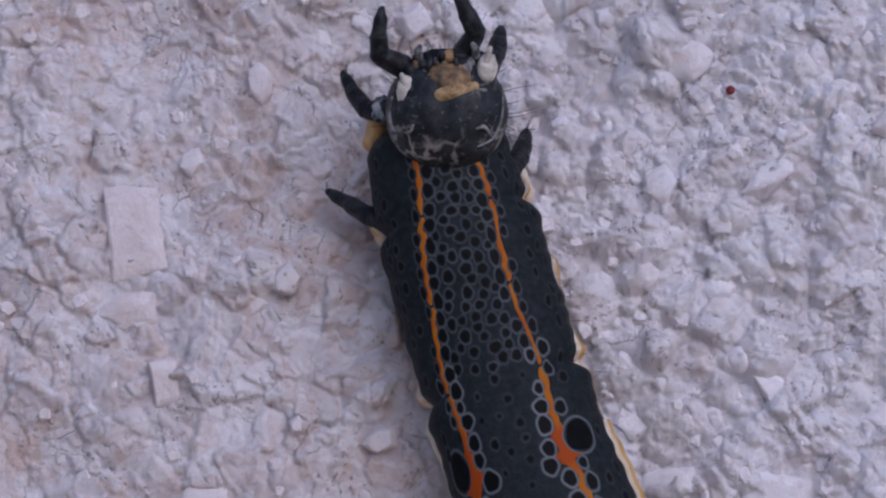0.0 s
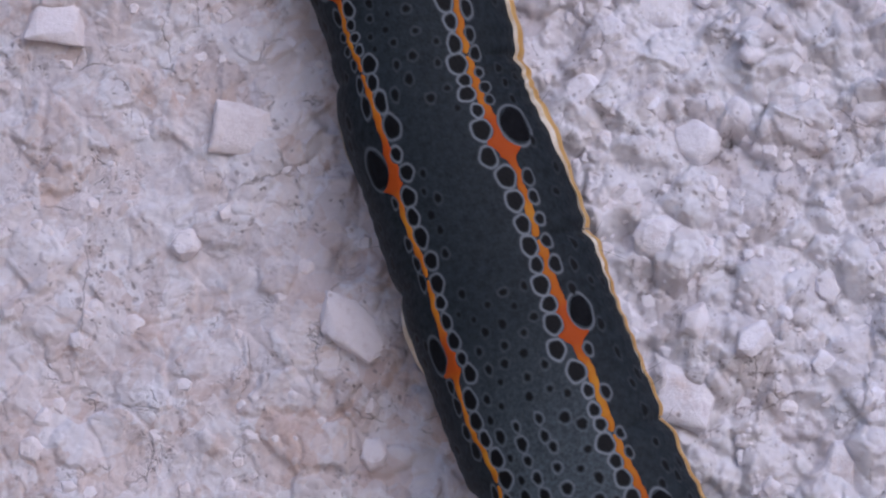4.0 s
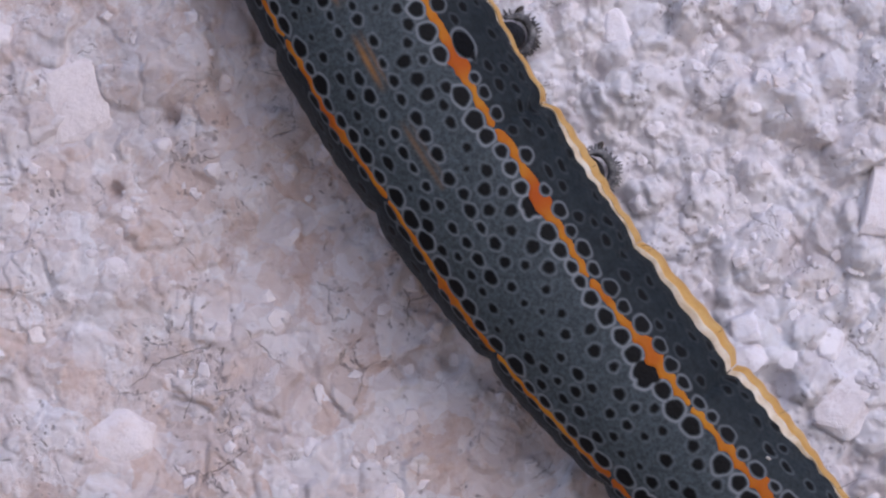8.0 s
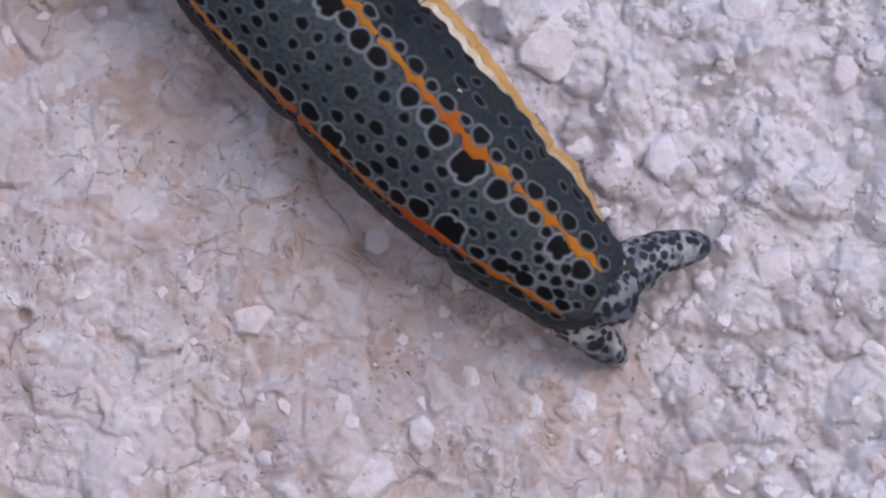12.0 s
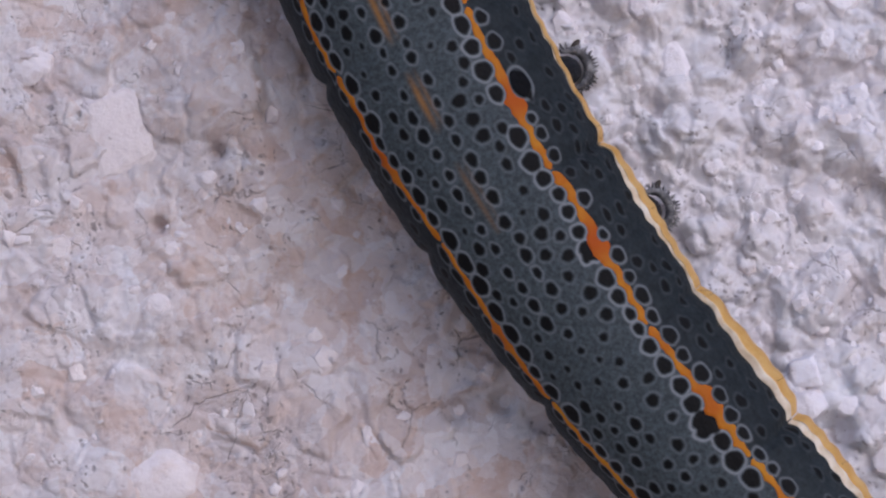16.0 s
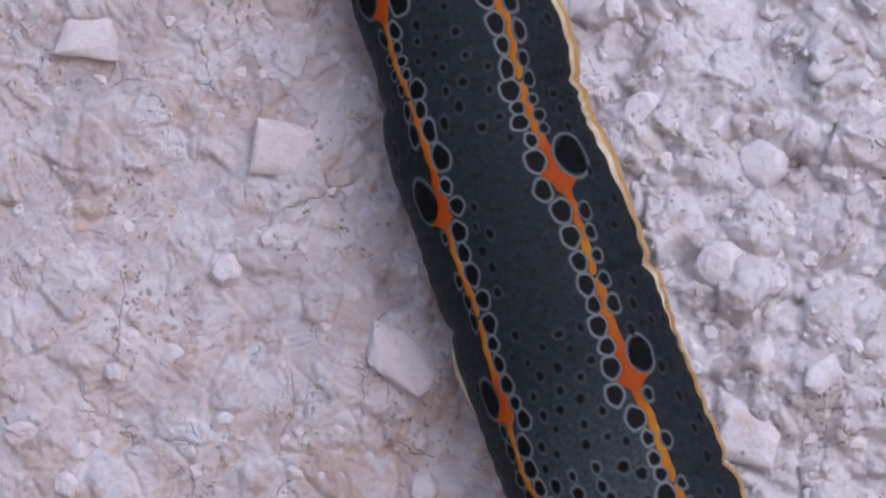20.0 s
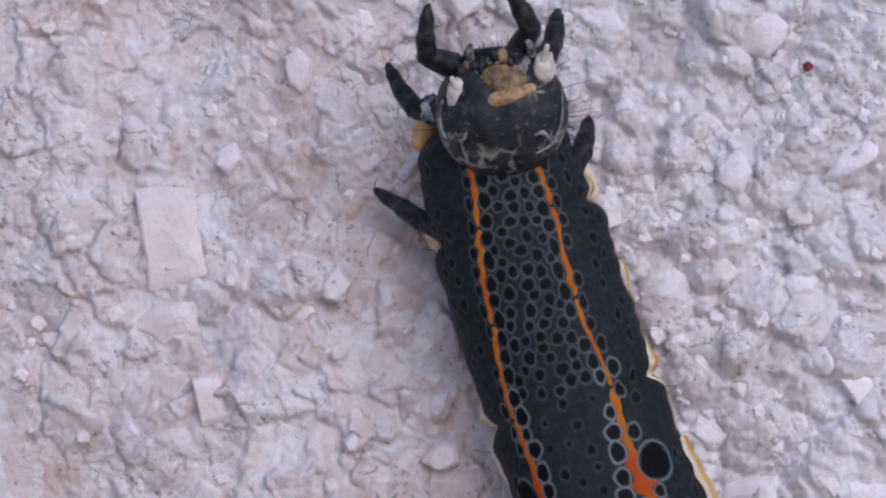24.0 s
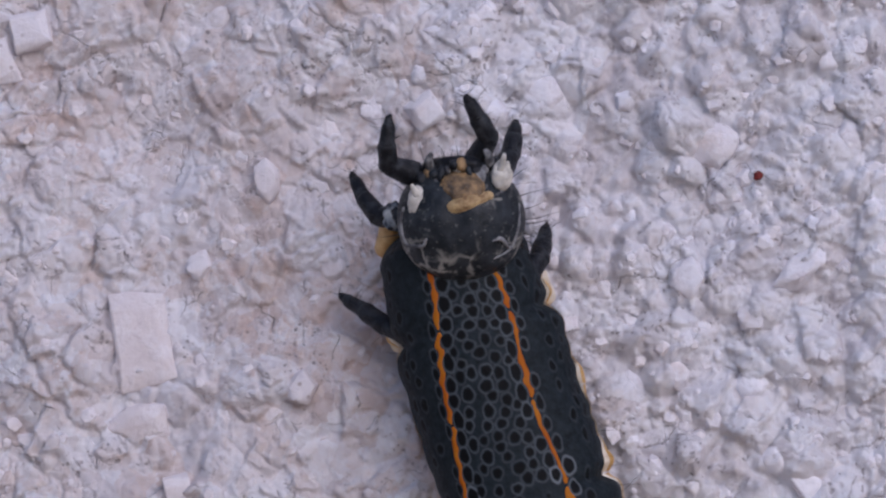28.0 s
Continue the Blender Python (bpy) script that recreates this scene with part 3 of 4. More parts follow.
# Where the stripes run, in degrees from the mid-back, by height z in mm from the tail to the neck.
RUN_RIGHT = ((-21, 38), (-19.4, 36), (-18.2, 33), (-16, 35), (-14.6, 37), (-12.5, 36), (-11, 39), (-10, 40), (-8, 38), (-5, 39), (-3, 39), (-1, 39), (0.2, 40), (0.9, 38), (2, 37), (3.5, 37), (5, 39), (6, 38), (7.5, 36), (8.5, 36), (9, 33), (9.8, 36), (10.7, 32), (11.4, 31), (12.8, 32), (13.6, 33), (14.2, 30), (15, 26), (16.5, 26), (17.5, 30), (18.4, 29))
RUN_LEFT = ((-20.5, 23), (-19.1, 28), (-18, 34), (-16, 38), (-13.5, 41), (-11.5, 40), (-10.4, 36), (-9.4, 33), (-8.3, 36), (-7.2, 40), (-6, 37), (-5.1, 42), (-4.3, 42), (-3.3, 37), (-2.1, 34), (-1.3, 31), (-0.4, 35), (0.5, 36), (1.5, 32), (3, 30), (3.9, 28), (5, 32), (6, 30), (6.7, 25), (7.4, 24), (8.4, 31), (9.6, 40), (10.8, 35), (11.6, 30), (12.6, 31), (13.5, 37), (14.3, 33), (15.3, 30), (16.7, 27), (17.8, 22), (18.6, 16))


def stripe_turn(s, sign):
    z = np.interp(s, line_s, line_z)
    run = RUN_RIGHT if sign > 0 else RUN_LEFT
    return sum(np.interp(z + d, [r[0] for r in run], [r[1] for r in run]) for d in (-0.3, 0, 0.3)) / 3


def soft_step(v, edge, width):
    return np.clip((edge - v) / width + 0.5, 0, 1)


# Where the large dark spots and orange wedges stand: ring by ring, height z for the animal's right and left side.
WEDGE_RIGHT = (11.25, 6.1, 1.4, -3.6, -7.35, -10.6, -14.2, -17.3)
WEDGE_LEFT = (11.4, 6.4, 1.65, -3.0, -7.2, -11.0, -15.4, -18.2)


def arc(s):
    """Millimetres of skin in one degree round the back."""
    return np.radians(smooth(np.asarray(s, float), KNOT_W))


def large_spot(sign, z):
    """Place along the body, turn, and half lengths along and across of the large spot beside a wedge."""
    s = at_z(z)
    along = float(np.interp(z, [-8, -3, 3, 6, 11], [0.36, 0.43, 0.46, 0.50, 0.52]))
    across = float(np.interp(z, [-8, -3, 3, 6, 11], [0.27, 0.32, 0.36, 0.46, 0.50])) * (1.0 if sign > 0 else 0.85)
    return s, sign * (float(stripe_turn(s, sign)) + (0.13 + across) / float(arc(s))), along, across


def spotted(z, sign):
    """Whether a wedge has its large spot."""
    return z > (-9 if sign > 0 else -2)


# Heart-shaped black spots beside the stripes near the tail: height z, side, and their size in mm.
HEARTS = ((-14.7, 1, 0.33), (-18.25, 1, 0.36), (-20.2, 1, 0.26), (-16.35, -1, 0.30), (-18.75, -1, 0.36), (-10.9, 1, 0.26))


def core_half(s, sign, wedges):
    """Half the width of the orange line where nothing presses on it, its wedge, and how deep its orange is."""
    z = np.interp(s, line_s, line_z)
    front = np.clip((z - 1) / 4, 0, 1)
    thin = 1.0 if sign > 0 else np.interp(z, [-19, -13], [0.6, 0.82])
    half = thin * (0.115 + 0.05 * (value_noise(s * 1.9, 0 * s, 31 + sign) - 0.5) + 0.035 * (value_noise(s * 5.3, 0 * s, 33 + sign) - 0.5))
    neck = np.clip((z - 11.5) / 2, 0, 1)
    half = half * (1 - neck * (0.12 + 0.7 * np.clip(value_noise(s * 1.3, 0 * s, 120 + sign) * 2.5 - 1.6, 0, 1)))
    deep = 0.45 * value_noise(s * 1.1, 0 * s, 77 + sign) + 0.15 * front + 0.2 * neck
    wedge = 0 * s
    for v in wedges:
        d = s - at_z(v)
        strong = 1.0 if v > -5 else 0.45
        wedge = wedge + strong * np.where(d < 0.5, np.exp(-(((d - 0.5) / 0.60) ** 2)), np.exp(-(((d - 0.5) / 0.17) ** 2)))
        deep = deep + strong * np.exp(-(((d - 0.2) / 0.7) ** 2))
    back = np.clip((-14.5 - z) / 2.5, 0, 1)
    dash = np.clip(0.85 + 0.65 * np.sin(s * 2 * np.pi / 1.05 + 2.4 * value_noise(s * 0.6, 0 * s, 90 + sign)), 0, 1)
    half = half * (1 - back) + back * dash * thin * (0.15 + 0.06 * (value_noise(s * 3.1, 0 * s, 95) - 0.5))
    for e in RING_S[1:-1]:
        half = half * (1 - 0.5 * np.exp(-(((s - e) / 0.10) ** 2)))
    return half, 0.36 * wedge, np.clip(deep + (0.35 * back if sign < 0 else 0), 0, 1)


def stripe_mid(s, sign):
    """Where the middle of the stripe runs, in degrees from the mid-back."""
    wob = value_noise(s * 1.7, 0 * s, 20 + sign) + 0.5 * value_noise(s * 4.7, 0 * s, 24 + sign) - 0.75
    return stripe_turn(s, sign) + 1.6 * wob


def row_cells(sign, wedges):
    """The black cells that hem the stripe: place along the body, side (1 outer, -1 inner), way from the stripe's middle, half lengths along and across, paleness of the ring."""
    rng = random.Random(7 + sign)
    cells = []
    for side in (-1, 1):
        s = 0.9 + 0.2 * rng.random()
        while s < LENGTH - 0.9:
            z = float(np.interp(s, line_s, line_z))
            half, wedge, _ = (float(v[0]) for v in core_half(np.array([s]), sign, wedges))
            big = 1.0 if side < 0 else 0.80
            along = big * rng.uniform(0.14, 0.25)
            across = along * rng.uniform(0.70, 0.95)
            if z > 14:
                along, across = big * rng.uniform(0.15, 0.22), big * rng.uniform(0.10, 0.14)
            if sign < 0 and side > 0:
                across *= 0.75
            s += along
            near = min([9.0] + [abs(s - at_z(v)) for v in wedges if spotted(v, sign)])
            near_heart = min(math.hypot(s - at_z(v), 9 * (b != sign)) for v, b, _ in HEARTS) if side < 0 else 9.0
            if near_heart > 0.42 and (side < 0 or near > 0.78) and rng.random() < (0.97 if side < 0 else 0.88):
                pale = (0.85 if side < 0 else 0.58) * (1.0 if sign > 0 else 0.85) * (1.0 if z < 14 else 0.45) * rng.uniform(0.8, 1.1)
                cells.append((s, side, 0.075 + 0.35 * min(half, 0.12) + wedge * (0.75 if side < 0 else 0.4) + across, along, across, pale))
            s += along + rng.uniform(0.05, 0.22) + (0.1 if side > 0 else 0)
    return cells


ROW_CELLS = {1: row_cells(1, WEDGE_RIGHT), -1: row_cells(-1, WEDGE_LEFT)}


def skin_spots():
    """Dark spots as rows of s, turn, half length along and across, paleness of the ring."""
    rng = random.Random(7)
    spots = []
    for sign in (1, -1):
        for s, side, off, along, across, pale in ROW_CELLS[sign]:
            spots.append((s, sign * (float(stripe_mid(np.array([s]), sign)[0]) + side * off / float(arc(s))), along, across, pale))
    for z, sign, size in HEARTS:
        s = at_z(z)
        turn = float(stripe_turn(s, sign)) - (0.10 + size * 0.85) / float(arc(s))
        spots.append((s - 0.25 * size, sign * (turn + 0.1 * size / float(arc(s))), 0.62 * size, 0.80 * size, 1.0))
        spots.append((s + 0.45 * size, sign * (turn + 0.35 * size / float(arc(s))), 0.62 * size, 0.60 * size, 1.0))
        spots.append((s + 0.40 * size, sign * (turn - 0.30 * size / float(arc(s))), 0.50 * size, 0.50 * size, 1.0))
    placed = [(a, b) for a, b, *_ in spots]
    # the two rows beside the mid-line
    s = at_z(-0.6)
    while s < at_z(-11.5):
        for sign in (1, -1):
            turn, along = sign * rng.uniform(5.5, 8.0), rng.uniform(0.10, 0.17)
            spots.append((s + rng.uniform(-0.08, 0.08), turn, along, along * rng.uniform(0.6, 0.85), rng.uniform(0.3, 0.5)))
            placed.append((s, turn))
        s += rng.uniform(0.42, 0.56)
    for _ in range(14000):
        s, turn = rng.uniform(0.4, LENGTH - 0.5), rng.uniform(-36, 36)
        z, wide = float(np.interp(s, line_s, line_z)), float(arc(s))
        if abs(turn) > stripe_turn(s, 1 if turn > 0 else -1) - 9:
            continue
        fold = min(abs(s - e) for e in RING_S[1:-1])
        if z > 13.6:
            gap, radius, ring = 0.28, rng.uniform(0.09, 0.13), rng.uniform(0.14, 0.28)
        elif z > -0.6:
            gap, radius, ring = 0.42, rng.uniform(0.05, 0.10), rng.uniform(0.02, 0.14)
            if value_noise(np.array([s * 0.55]), np.array([turn * 0.06]), 9)[0] < 0.36:
                continue
        elif z > -18:
            gap, radius, ring = 0.40, rng.uniform(0.09, 0.15), rng.uniform(0.14, 0.34)
            if fold < 0.5:
                radius, ring = radius * 0.65, ring * 0.5
        elif z > -19.8:
            gap, radius, ring = 0.34, rng.uniform(0.07, 0.12), rng.uniform(0.2, 0.4)
        else:
            gap, radius, ring = 0.27, rng.uniform(0.08, 0.12), rng.uniform(0.3, 0.6)
        if all(abs(s - a) > gap or math.hypot(s - a, (turn - b) * wide) > gap for a, b in placed):
            placed.append((s, turn))
            spots.append((s, turn, radius * rng.uniform(0.95, 1.3), radius * rng.uniform(0.8, 1.0), ring))
    for _ in range(3500):
        s, turn = rng.uniform(0.4, LENGTH - 0.3), rng.choice((-1, 1)) * rng.uniform(46, 80)
        z, wide = float(np.interp(s, line_s, line_z)), float(arc(s))
        if rng.random() < (0.3 if z < -7 or z > 13 else 0.08) and all(abs(s - a) > 0.44 or math.hypot(s - a, (turn - b) * wide) > 0.44 for a, b in placed):
            placed.append((s, turn))
            spots.append((s, turn, rng.uniform(0.09, 0.17), rng.uniform(0.08, 0.13), 0.10 if z > -17 else 0.25))
    return spots


def build_body(parent):
    ds = 0.035
    turns = np.r_[np.linspace(-180, -112, 10)[:-1], np.linspace(-112, -58, 40)[:-1], np.linspace(-58, 58, 166), np.linspace(58, 112, 40)[1:], np.linspace(112, 180, 10)[1:]]
    s_all = np.arange(0, LENGTH + 1e-6, ds)
    S, T = np.meshgrid(s_all, turns, indexing="ij")
    step = arc(s_all)[:, None]
    pale, black = np.zeros(S.shape), np.zeros(S.shape)
    rng = random.Random(3)
    for s, turn, along, across, ring in skin_spots():
        lo, hi = np.searchsorted(s_all, [s - 0.7, s + 0.7])
        near = np.abs(turns - turn) < 24
        here = np.ix_(np.arange(lo, hi), near)
        a, b = (S[here] - s) / along, (T[here] - turn) * step[lo:hi] / across
        lean = rng.uniform(0, 6.3)
        round_ = np.arctan2(b, a)
        mean = math.sqrt(along * across)
        d = (np.hypot(a, b) * (1 + 0.05 * np.sin(3 * round_ + lean) + 0.03 * np.sin(5 * round_ + 2 * lean)) - 1) * mean
        black[here] = np.maximum(black[here], soft_step(d, 0.0, 0.05))
        wide = 0.026 + 0.007 * (ring > 0.55)
        pale[here] = np.maximum(pale[here], ring * np.exp(-(((d - 0.045) / wide) ** 2)))
    for sign, wedges in ((1, WEDGE_RIGHT), (-1, WEDGE_LEFT)):
        for v in wedges:
            if spotted(v, sign):
                s, turn, along, across = large_spot(sign, v)
                lo, hi = np.searchsorted(s_all, [s - 1.0, s + 1.0])
                d = (np.hypot((S[lo:hi] - s) / along, (T[lo:hi] - turn) * step[lo:hi] / across) - 1) * 0.5 * (along + across)
                pale[lo:hi] = np.maximum(pale[lo:hi], (0.6 if sign > 0 else 0.4) * np.exp(-(((d - 0.045) / 0.035) ** 2)))
    middle = np.where(T > 0, stripe_turn(S[:, :1], 1), stripe_turn(S[:, :1], -1))
    dorsal = soft_step(np.abs(T), middle, 6.0)
    Zs = np.interp(S, line_s, line_z)
    rear = np.clip((2 - Zs) / 4, 0, 1)
    dorsal = dorsal * (0.13 - 0.08 * np.clip((Zs - 12) / 3, 0, 1) + 0.87 * rear) + (1 - dorsal) * (0.10 * rear + 0.30 * np.clip((-15.5 - Zs) / 3, 0, 1))
    brown = (np.exp(-(((T - 0.4) / 1.5) ** 2)) + 0.5 * np.exp(-(((T - 4.2) / 1.0) ** 2)) * (Zs < -3)) * np.clip(value_noise(S * 0.9, 0 * S, 44) * 2.6 - 0.7, 0, 1) * np.clip(1 - np.abs(Zs + 5.8) / 3.9, 0, 1) ** 0.4 * 0.9
    place = skin(S, T)
    names = ("dorsal", "pale", "black", "brown")
    fields = (dorsal, pale, black, brown)
    for n in range(len(RING_S) - 1):
        lo, hi = np.searchsorted(s_all, [RING_S[n] - 1e-6, RING_S[n + 1] - 1e-6])
        hi = min(hi + 1, len(s_all))
        rows = hi - lo
        verts = place[lo:hi].reshape(-1, 3).tolist()
        me = mesh_of("body_ring", verts, [tuple(f) for f in grid_faces(rows, len(turns)).tolist()], SKIN)
        for name, field in zip(names, fields):
            me.attributes.new(name, "FLOAT", "POINT").data.foreach_set("value", field[lo:hi].ravel().astype(np.float32))
        ring = part("body_ring", me, parent)
        for sign, wedges in ((1, WEDGE_RIGHT), (-1, WEDGE_LEFT)):
            stripe(ring, sign, wedges, RING_S[n] + 0.03, RING_S[n + 1] - 0.03)
            side_line(ring, sign, RING_S[n] + 0.05, RING_S[n + 1] - 0.05)
            for z in wedges:
                if spotted(z, sign) and RING_S[n] <= at_z(z) < RING_S[n + 1]:
                    dark_spot(ring, sign, z)
    return place


def stripe(parent, sign, wedges, s0, s1):
    """The orange line on one side of the back, widened into wedges."""
    s1 = min(s1, LENGTH - 0.75)
    if s0 >= s1 - 0.2:
        return
    s = np.arange(s0, s1, 0.03)
    half, wedge, deep = core_half(s, sign, wedges)
    ends = np.sqrt(np.clip(np.minimum(s - s0 + 0.02, s1 - s) / 0.08, 0.05, 1))
    edges = {}
    for side, share in ((-1, 0.8), (1, 1.15)):
        edge = half * (1.35 if side < 0 else 1.25) + share * wedge
        for at, cell_side, off, along, across, _ in ROW_CELLS[sign]:
            if cell_side == side and s0 - 0.4 < at < s1 + 0.4:
                d = (s - at) / (along + 0.06)
                edge = np.minimum(edge, np.where(np.abs(d) < 1, off - (across + 0.055) * np.sqrt(np.clip(1 - d * d, 0, 1)), 9.0))
        for z in wedges:
            if side > 0 and spotted(z, sign):
                at, _, along, across = large_spot(sign, z)
                d = (s - at) / (along + 0.03)
                edge = np.minimum(edge, np.where(np.abs(d) < 1, 0.13 + across - (across + 0.03) * np.sqrt(np.clip(1 - d * d, 0, 1)), 9.0))
        edges[side] = np.clip(edge, np.minimum(half, 0.05), 0.6) * ends
    half = 0.5 * (edges[1] + edges[-1])
    mid = sign * (stripe_mid(s, sign) + 0.5 * (edges[1] - edges[-1]) / arc(s))
    cols = np.linspace(-1, 1, 7)
    ragged = 1 + 0.18 * (value_noise(np.repeat(s[:, None] * 6, 7, 1), np.repeat(cols[None] * 0.6, len(s), 0), 40) - 0.5)
    turn = mid[:, None] + cols[None] * ragged * (half / arc(s))[:, None]
    verts = skin(s[:, None], turn, 0.018 - 0.033 * (np.abs(cols) > 0.9)[None])
    keep = [tuple(f) for f in grid_faces(len(s), 7).tolist() if half[min(f) // 7] > 0.012]
    if not keep:
        return
    me = mesh_of("orange_stripe", verts.reshape(-1, 3).tolist(), keep, ORANGE)
    me.attributes.new("deep", "FLOAT", "POINT").data.foreach_set("value", np.repeat(deep, 7).astype(np.float32))
    part("orange_stripe", me, parent, "bright orange back stripe")


def side_line(parent, sign, s0, s1):
    """The pale fold along the flank, cream above and ochre below."""
    s0, s1 = max(s0 - 0.05, at_z(19.0)), min(s1 + 0.06, LENGTH - 1.5)
    if s0 >= s1:
        return
    s = np.arange(s0, s1, 0.05)
    scallop = 2.2 * np.abs(np.sin(s * np.pi / 0.62 + 2.2 * np.sin(s * 0.9))) + 7 * (value_noise(s * 0.7, 0 * s, 50) - 0.5) + 2 * (value_noise(s * 4, 0 * s, 51) - 0.5)
    z = np.interp(s, line_s, line_z)
    full = np.interp(-z, [-19, -12, -10.5, -3, -1.5, 6, 9, 11, 20], [0.5, 0.5, 0.95, 0.9, 0.15, 0.10, 0.3, 1.0, 0.95]) if sign > 0 else np.interp(-z, [-19, 0, 2], [0.5, 0.5, 0.1])
    folds = sum(np.exp(-(((s - e + 0.25) / 0.45) ** 2)) for e in RING_S[1:-1])
    full = np.where(z > 11.6, 0.1 + 0.8 * folds, full)
    behind = np.clip(sum(np.exp(-(((s - e - 1.1) / 1.1) ** 2)) for e in RING_S[3:6]), 0, 1)
    if sign < 0:
        full = np.where((z > -3) & (z < 13.3), 0.15 + 0.7 * behind, full)
    swell = full * (0.35 + 1.1 * value_noise(s * 0.6, 0 * s, 53 + sign)) + 0.1
    swell = swell * np.clip((LENGTH - 1.5 - s) / 1.5, 0, 1)
    drop = np.where(z > 11.6, (6 if sign > 0 else 8) * (1 - np.clip(folds, 0, 1)), 0)
    if sign < 0:
        drop = np.where(z < 13.3, np.interp(-z, [-13, 0, 4], [9, 9, 20]) * (1 - behind), drop)
    for name, material, top, low, label in (("cream_line", CREAM, 85, 89, "cream scalloped flank line"), ("ochre_line", OCHRE, 89, 105, "ochre yellow flank band")):
        cols = np.linspace(0, 1, 7)
        thin = 6.0 * (1 - np.clip(swell, 0, 1))
        a = top + drop + (scallop + thin if name == "cream_line" else 0 * s)
        turn = sign * (a[:, None] + (low + drop - a)[:, None] * cols[None])
        ridge = 0.03 * np.sin(cols * np.pi)[None] * swell[:, None]
        lift = ridge + (swell[:, None] * (0.11 + 0.11 * cols)[None] if name == "ochre_line" else 0.11 * swell[:, None] * np.clip(cols * 1.6, 0, 1)[None] - 0.02)
        verts = skin(s[:, None], turn, lift)
        me = mesh_of(name, verts.reshape(-1, 3).tolist(), [tuple(f) for f in grid_faces(len(s), 7).tolist()], material)
        part(name, me, parent, label)


def dark_spot(parent, sign, z):
    """A large velvety black spot beside the stripe."""
    s, turn0, along, across = large_spot(sign, z)
    a = np.linspace(0, 2 * np.pi, 29)[:-1]
    verts, faces = [], []
    wob = 1 + 0.06 * np.sin(3 * a + 5 * s) + 0.04 * np.sin(5 * a + 2 * s)
    for k in np.linspace(0, 1, 6):
        verts += skin(s + k * along * wob * np.cos(a), turn0 + k * across * wob * np.sin(a) / float(arc(s)), 0.014 if k < 0.95 else -0.01).tolist()
    for i in range(5):
        for j in range(28):
            b = (j + 1) % 28
            faces.append((i * 28 + j, i * 28 + b, (i + 1) * 28 + b, (i + 1) * 28 + j))
    part("black_spot", mesh_of("black_spot", verts, faces, BLACK), parent, "large velvet black spot")


caterpillar = new("caterpillar")
tagged(caterpillar, "slate black caterpillar with orange back stripes clinging to stucco", "caterpillar")
build_body(caterpillar)


def blob(name, centre, radii, material, parent, axis=(0, 0, 1), label="", cuts=16, bulge=None, rough=0.16):
    bm = bmesh.new()
    bmesh.ops.create_uvsphere(bm, u_segments=cuts * 2, v_segments=cuts, radius=1.0)
    q = Vector((0, 0, 1)).rotation_difference(Vector(axis)).to_matrix()
    for v in bm.verts:
        lump = 1 + rough * (noise.noise(Vector(v.co) * 2.3 + Vector(centre)) + 0.5 * noise.noise(Vector(v.co) * 5.1))
        c = lump * Vector((v.co.x * radii[0], v.co.y * radii[1], v.co.z * radii[2]))
        if bulge:
            c = bulge(c)
        v.co = (q @ c + Vector(centre)) * MM
    me = bpy.data.meshes.new(name)
    bm.to_mesh(me)
    bm.free()
    me.materials.append(material)
    me.shade_smooth()
    return part(name, me, parent, label)


def limb(name, points, radii, material, parent, label="", sides=12, steps=6):
    """A tapered tube along points in mm, closed by rounded ends."""
    pts = [Vector(p) for p in points]
    line, rad = [], []
    n = len(pts) - 1
    for i in range(n):
        p0, p1, p2, p3 = pts[max(i - 1, 0)], pts[i], pts[i + 1], pts[min(i + 2, n)]
        for k in range(steps):
            t = k / steps
            line.append(0.5 * (2 * p1 + (p2 - p0) * t + (2 * p0 - 5 * p1 + 4 * p2 - p3) * t * t + (3 * p1 - p0 - 3 * p2 + p3) * t**3))
            rad.append(radii[i] + (radii[i + 1] - radii[i]) * t)
    line.append(pts[-1])
    rad.append(radii[-1])
    first, last = (line[0] - line[1]).normalized(), (line[-1] - line[-2]).normalized()
    line = [line[0] + first * rad[0] * 0.7, line[0] + first * rad[0] * 0.45] + line + [line[-1] + last * rad[-1] * 0.45, line[-1] + last * rad[-1] * 0.7]
    rad = [rad[0] * 0.15, rad[0] * 0.75] + rad + [rad[-1] * 0.75, rad[-1] * 0.15]
    verts, faces = [], []
    up = Vector((0.31, -0.8, 0.2))
    for i, p in enumerate(line):
        d = (line[min(i + 1, len(line) - 1)] - line[max(i - 1, 0)]).normalized()
        u = (up - d * up.dot(d)).normalized()
        v = d.cross(u)
        for j in range(sides):
            a = 2 * math.pi * j / sides
            way = u * math.cos(a) + v * math.sin(a)
            verts.append((p + way * rad[i] * (1 + 0.13 * noise.noise(p * 3.0 + way * 1.2))) * MM)
    for i in range(len(line) - 1):
        for j in range(sides):
            b = (j + 1) % sides
            faces.append((i * sides + j, i * sides + b, (i + 1) * sides + b, (i + 1) * sides + j))
    faces += [tuple(range(sides - 1, -1, -1)), tuple(range((len(line) - 1) * sides, len(line) * sides))]
    return part(name, mesh_of(name, verts, faces, material), parent, label)


# ---- head ----
def head_shape(c):
    c = c.copy()
    c.y *= 1.0 - 0.10 * math.exp(-((c.x / 0.25) ** 2)) * (c.y < 0)
    if c.z > 0.9:
        c.x *= 1 - 0.10 * (c.z - 0.9)
    return c


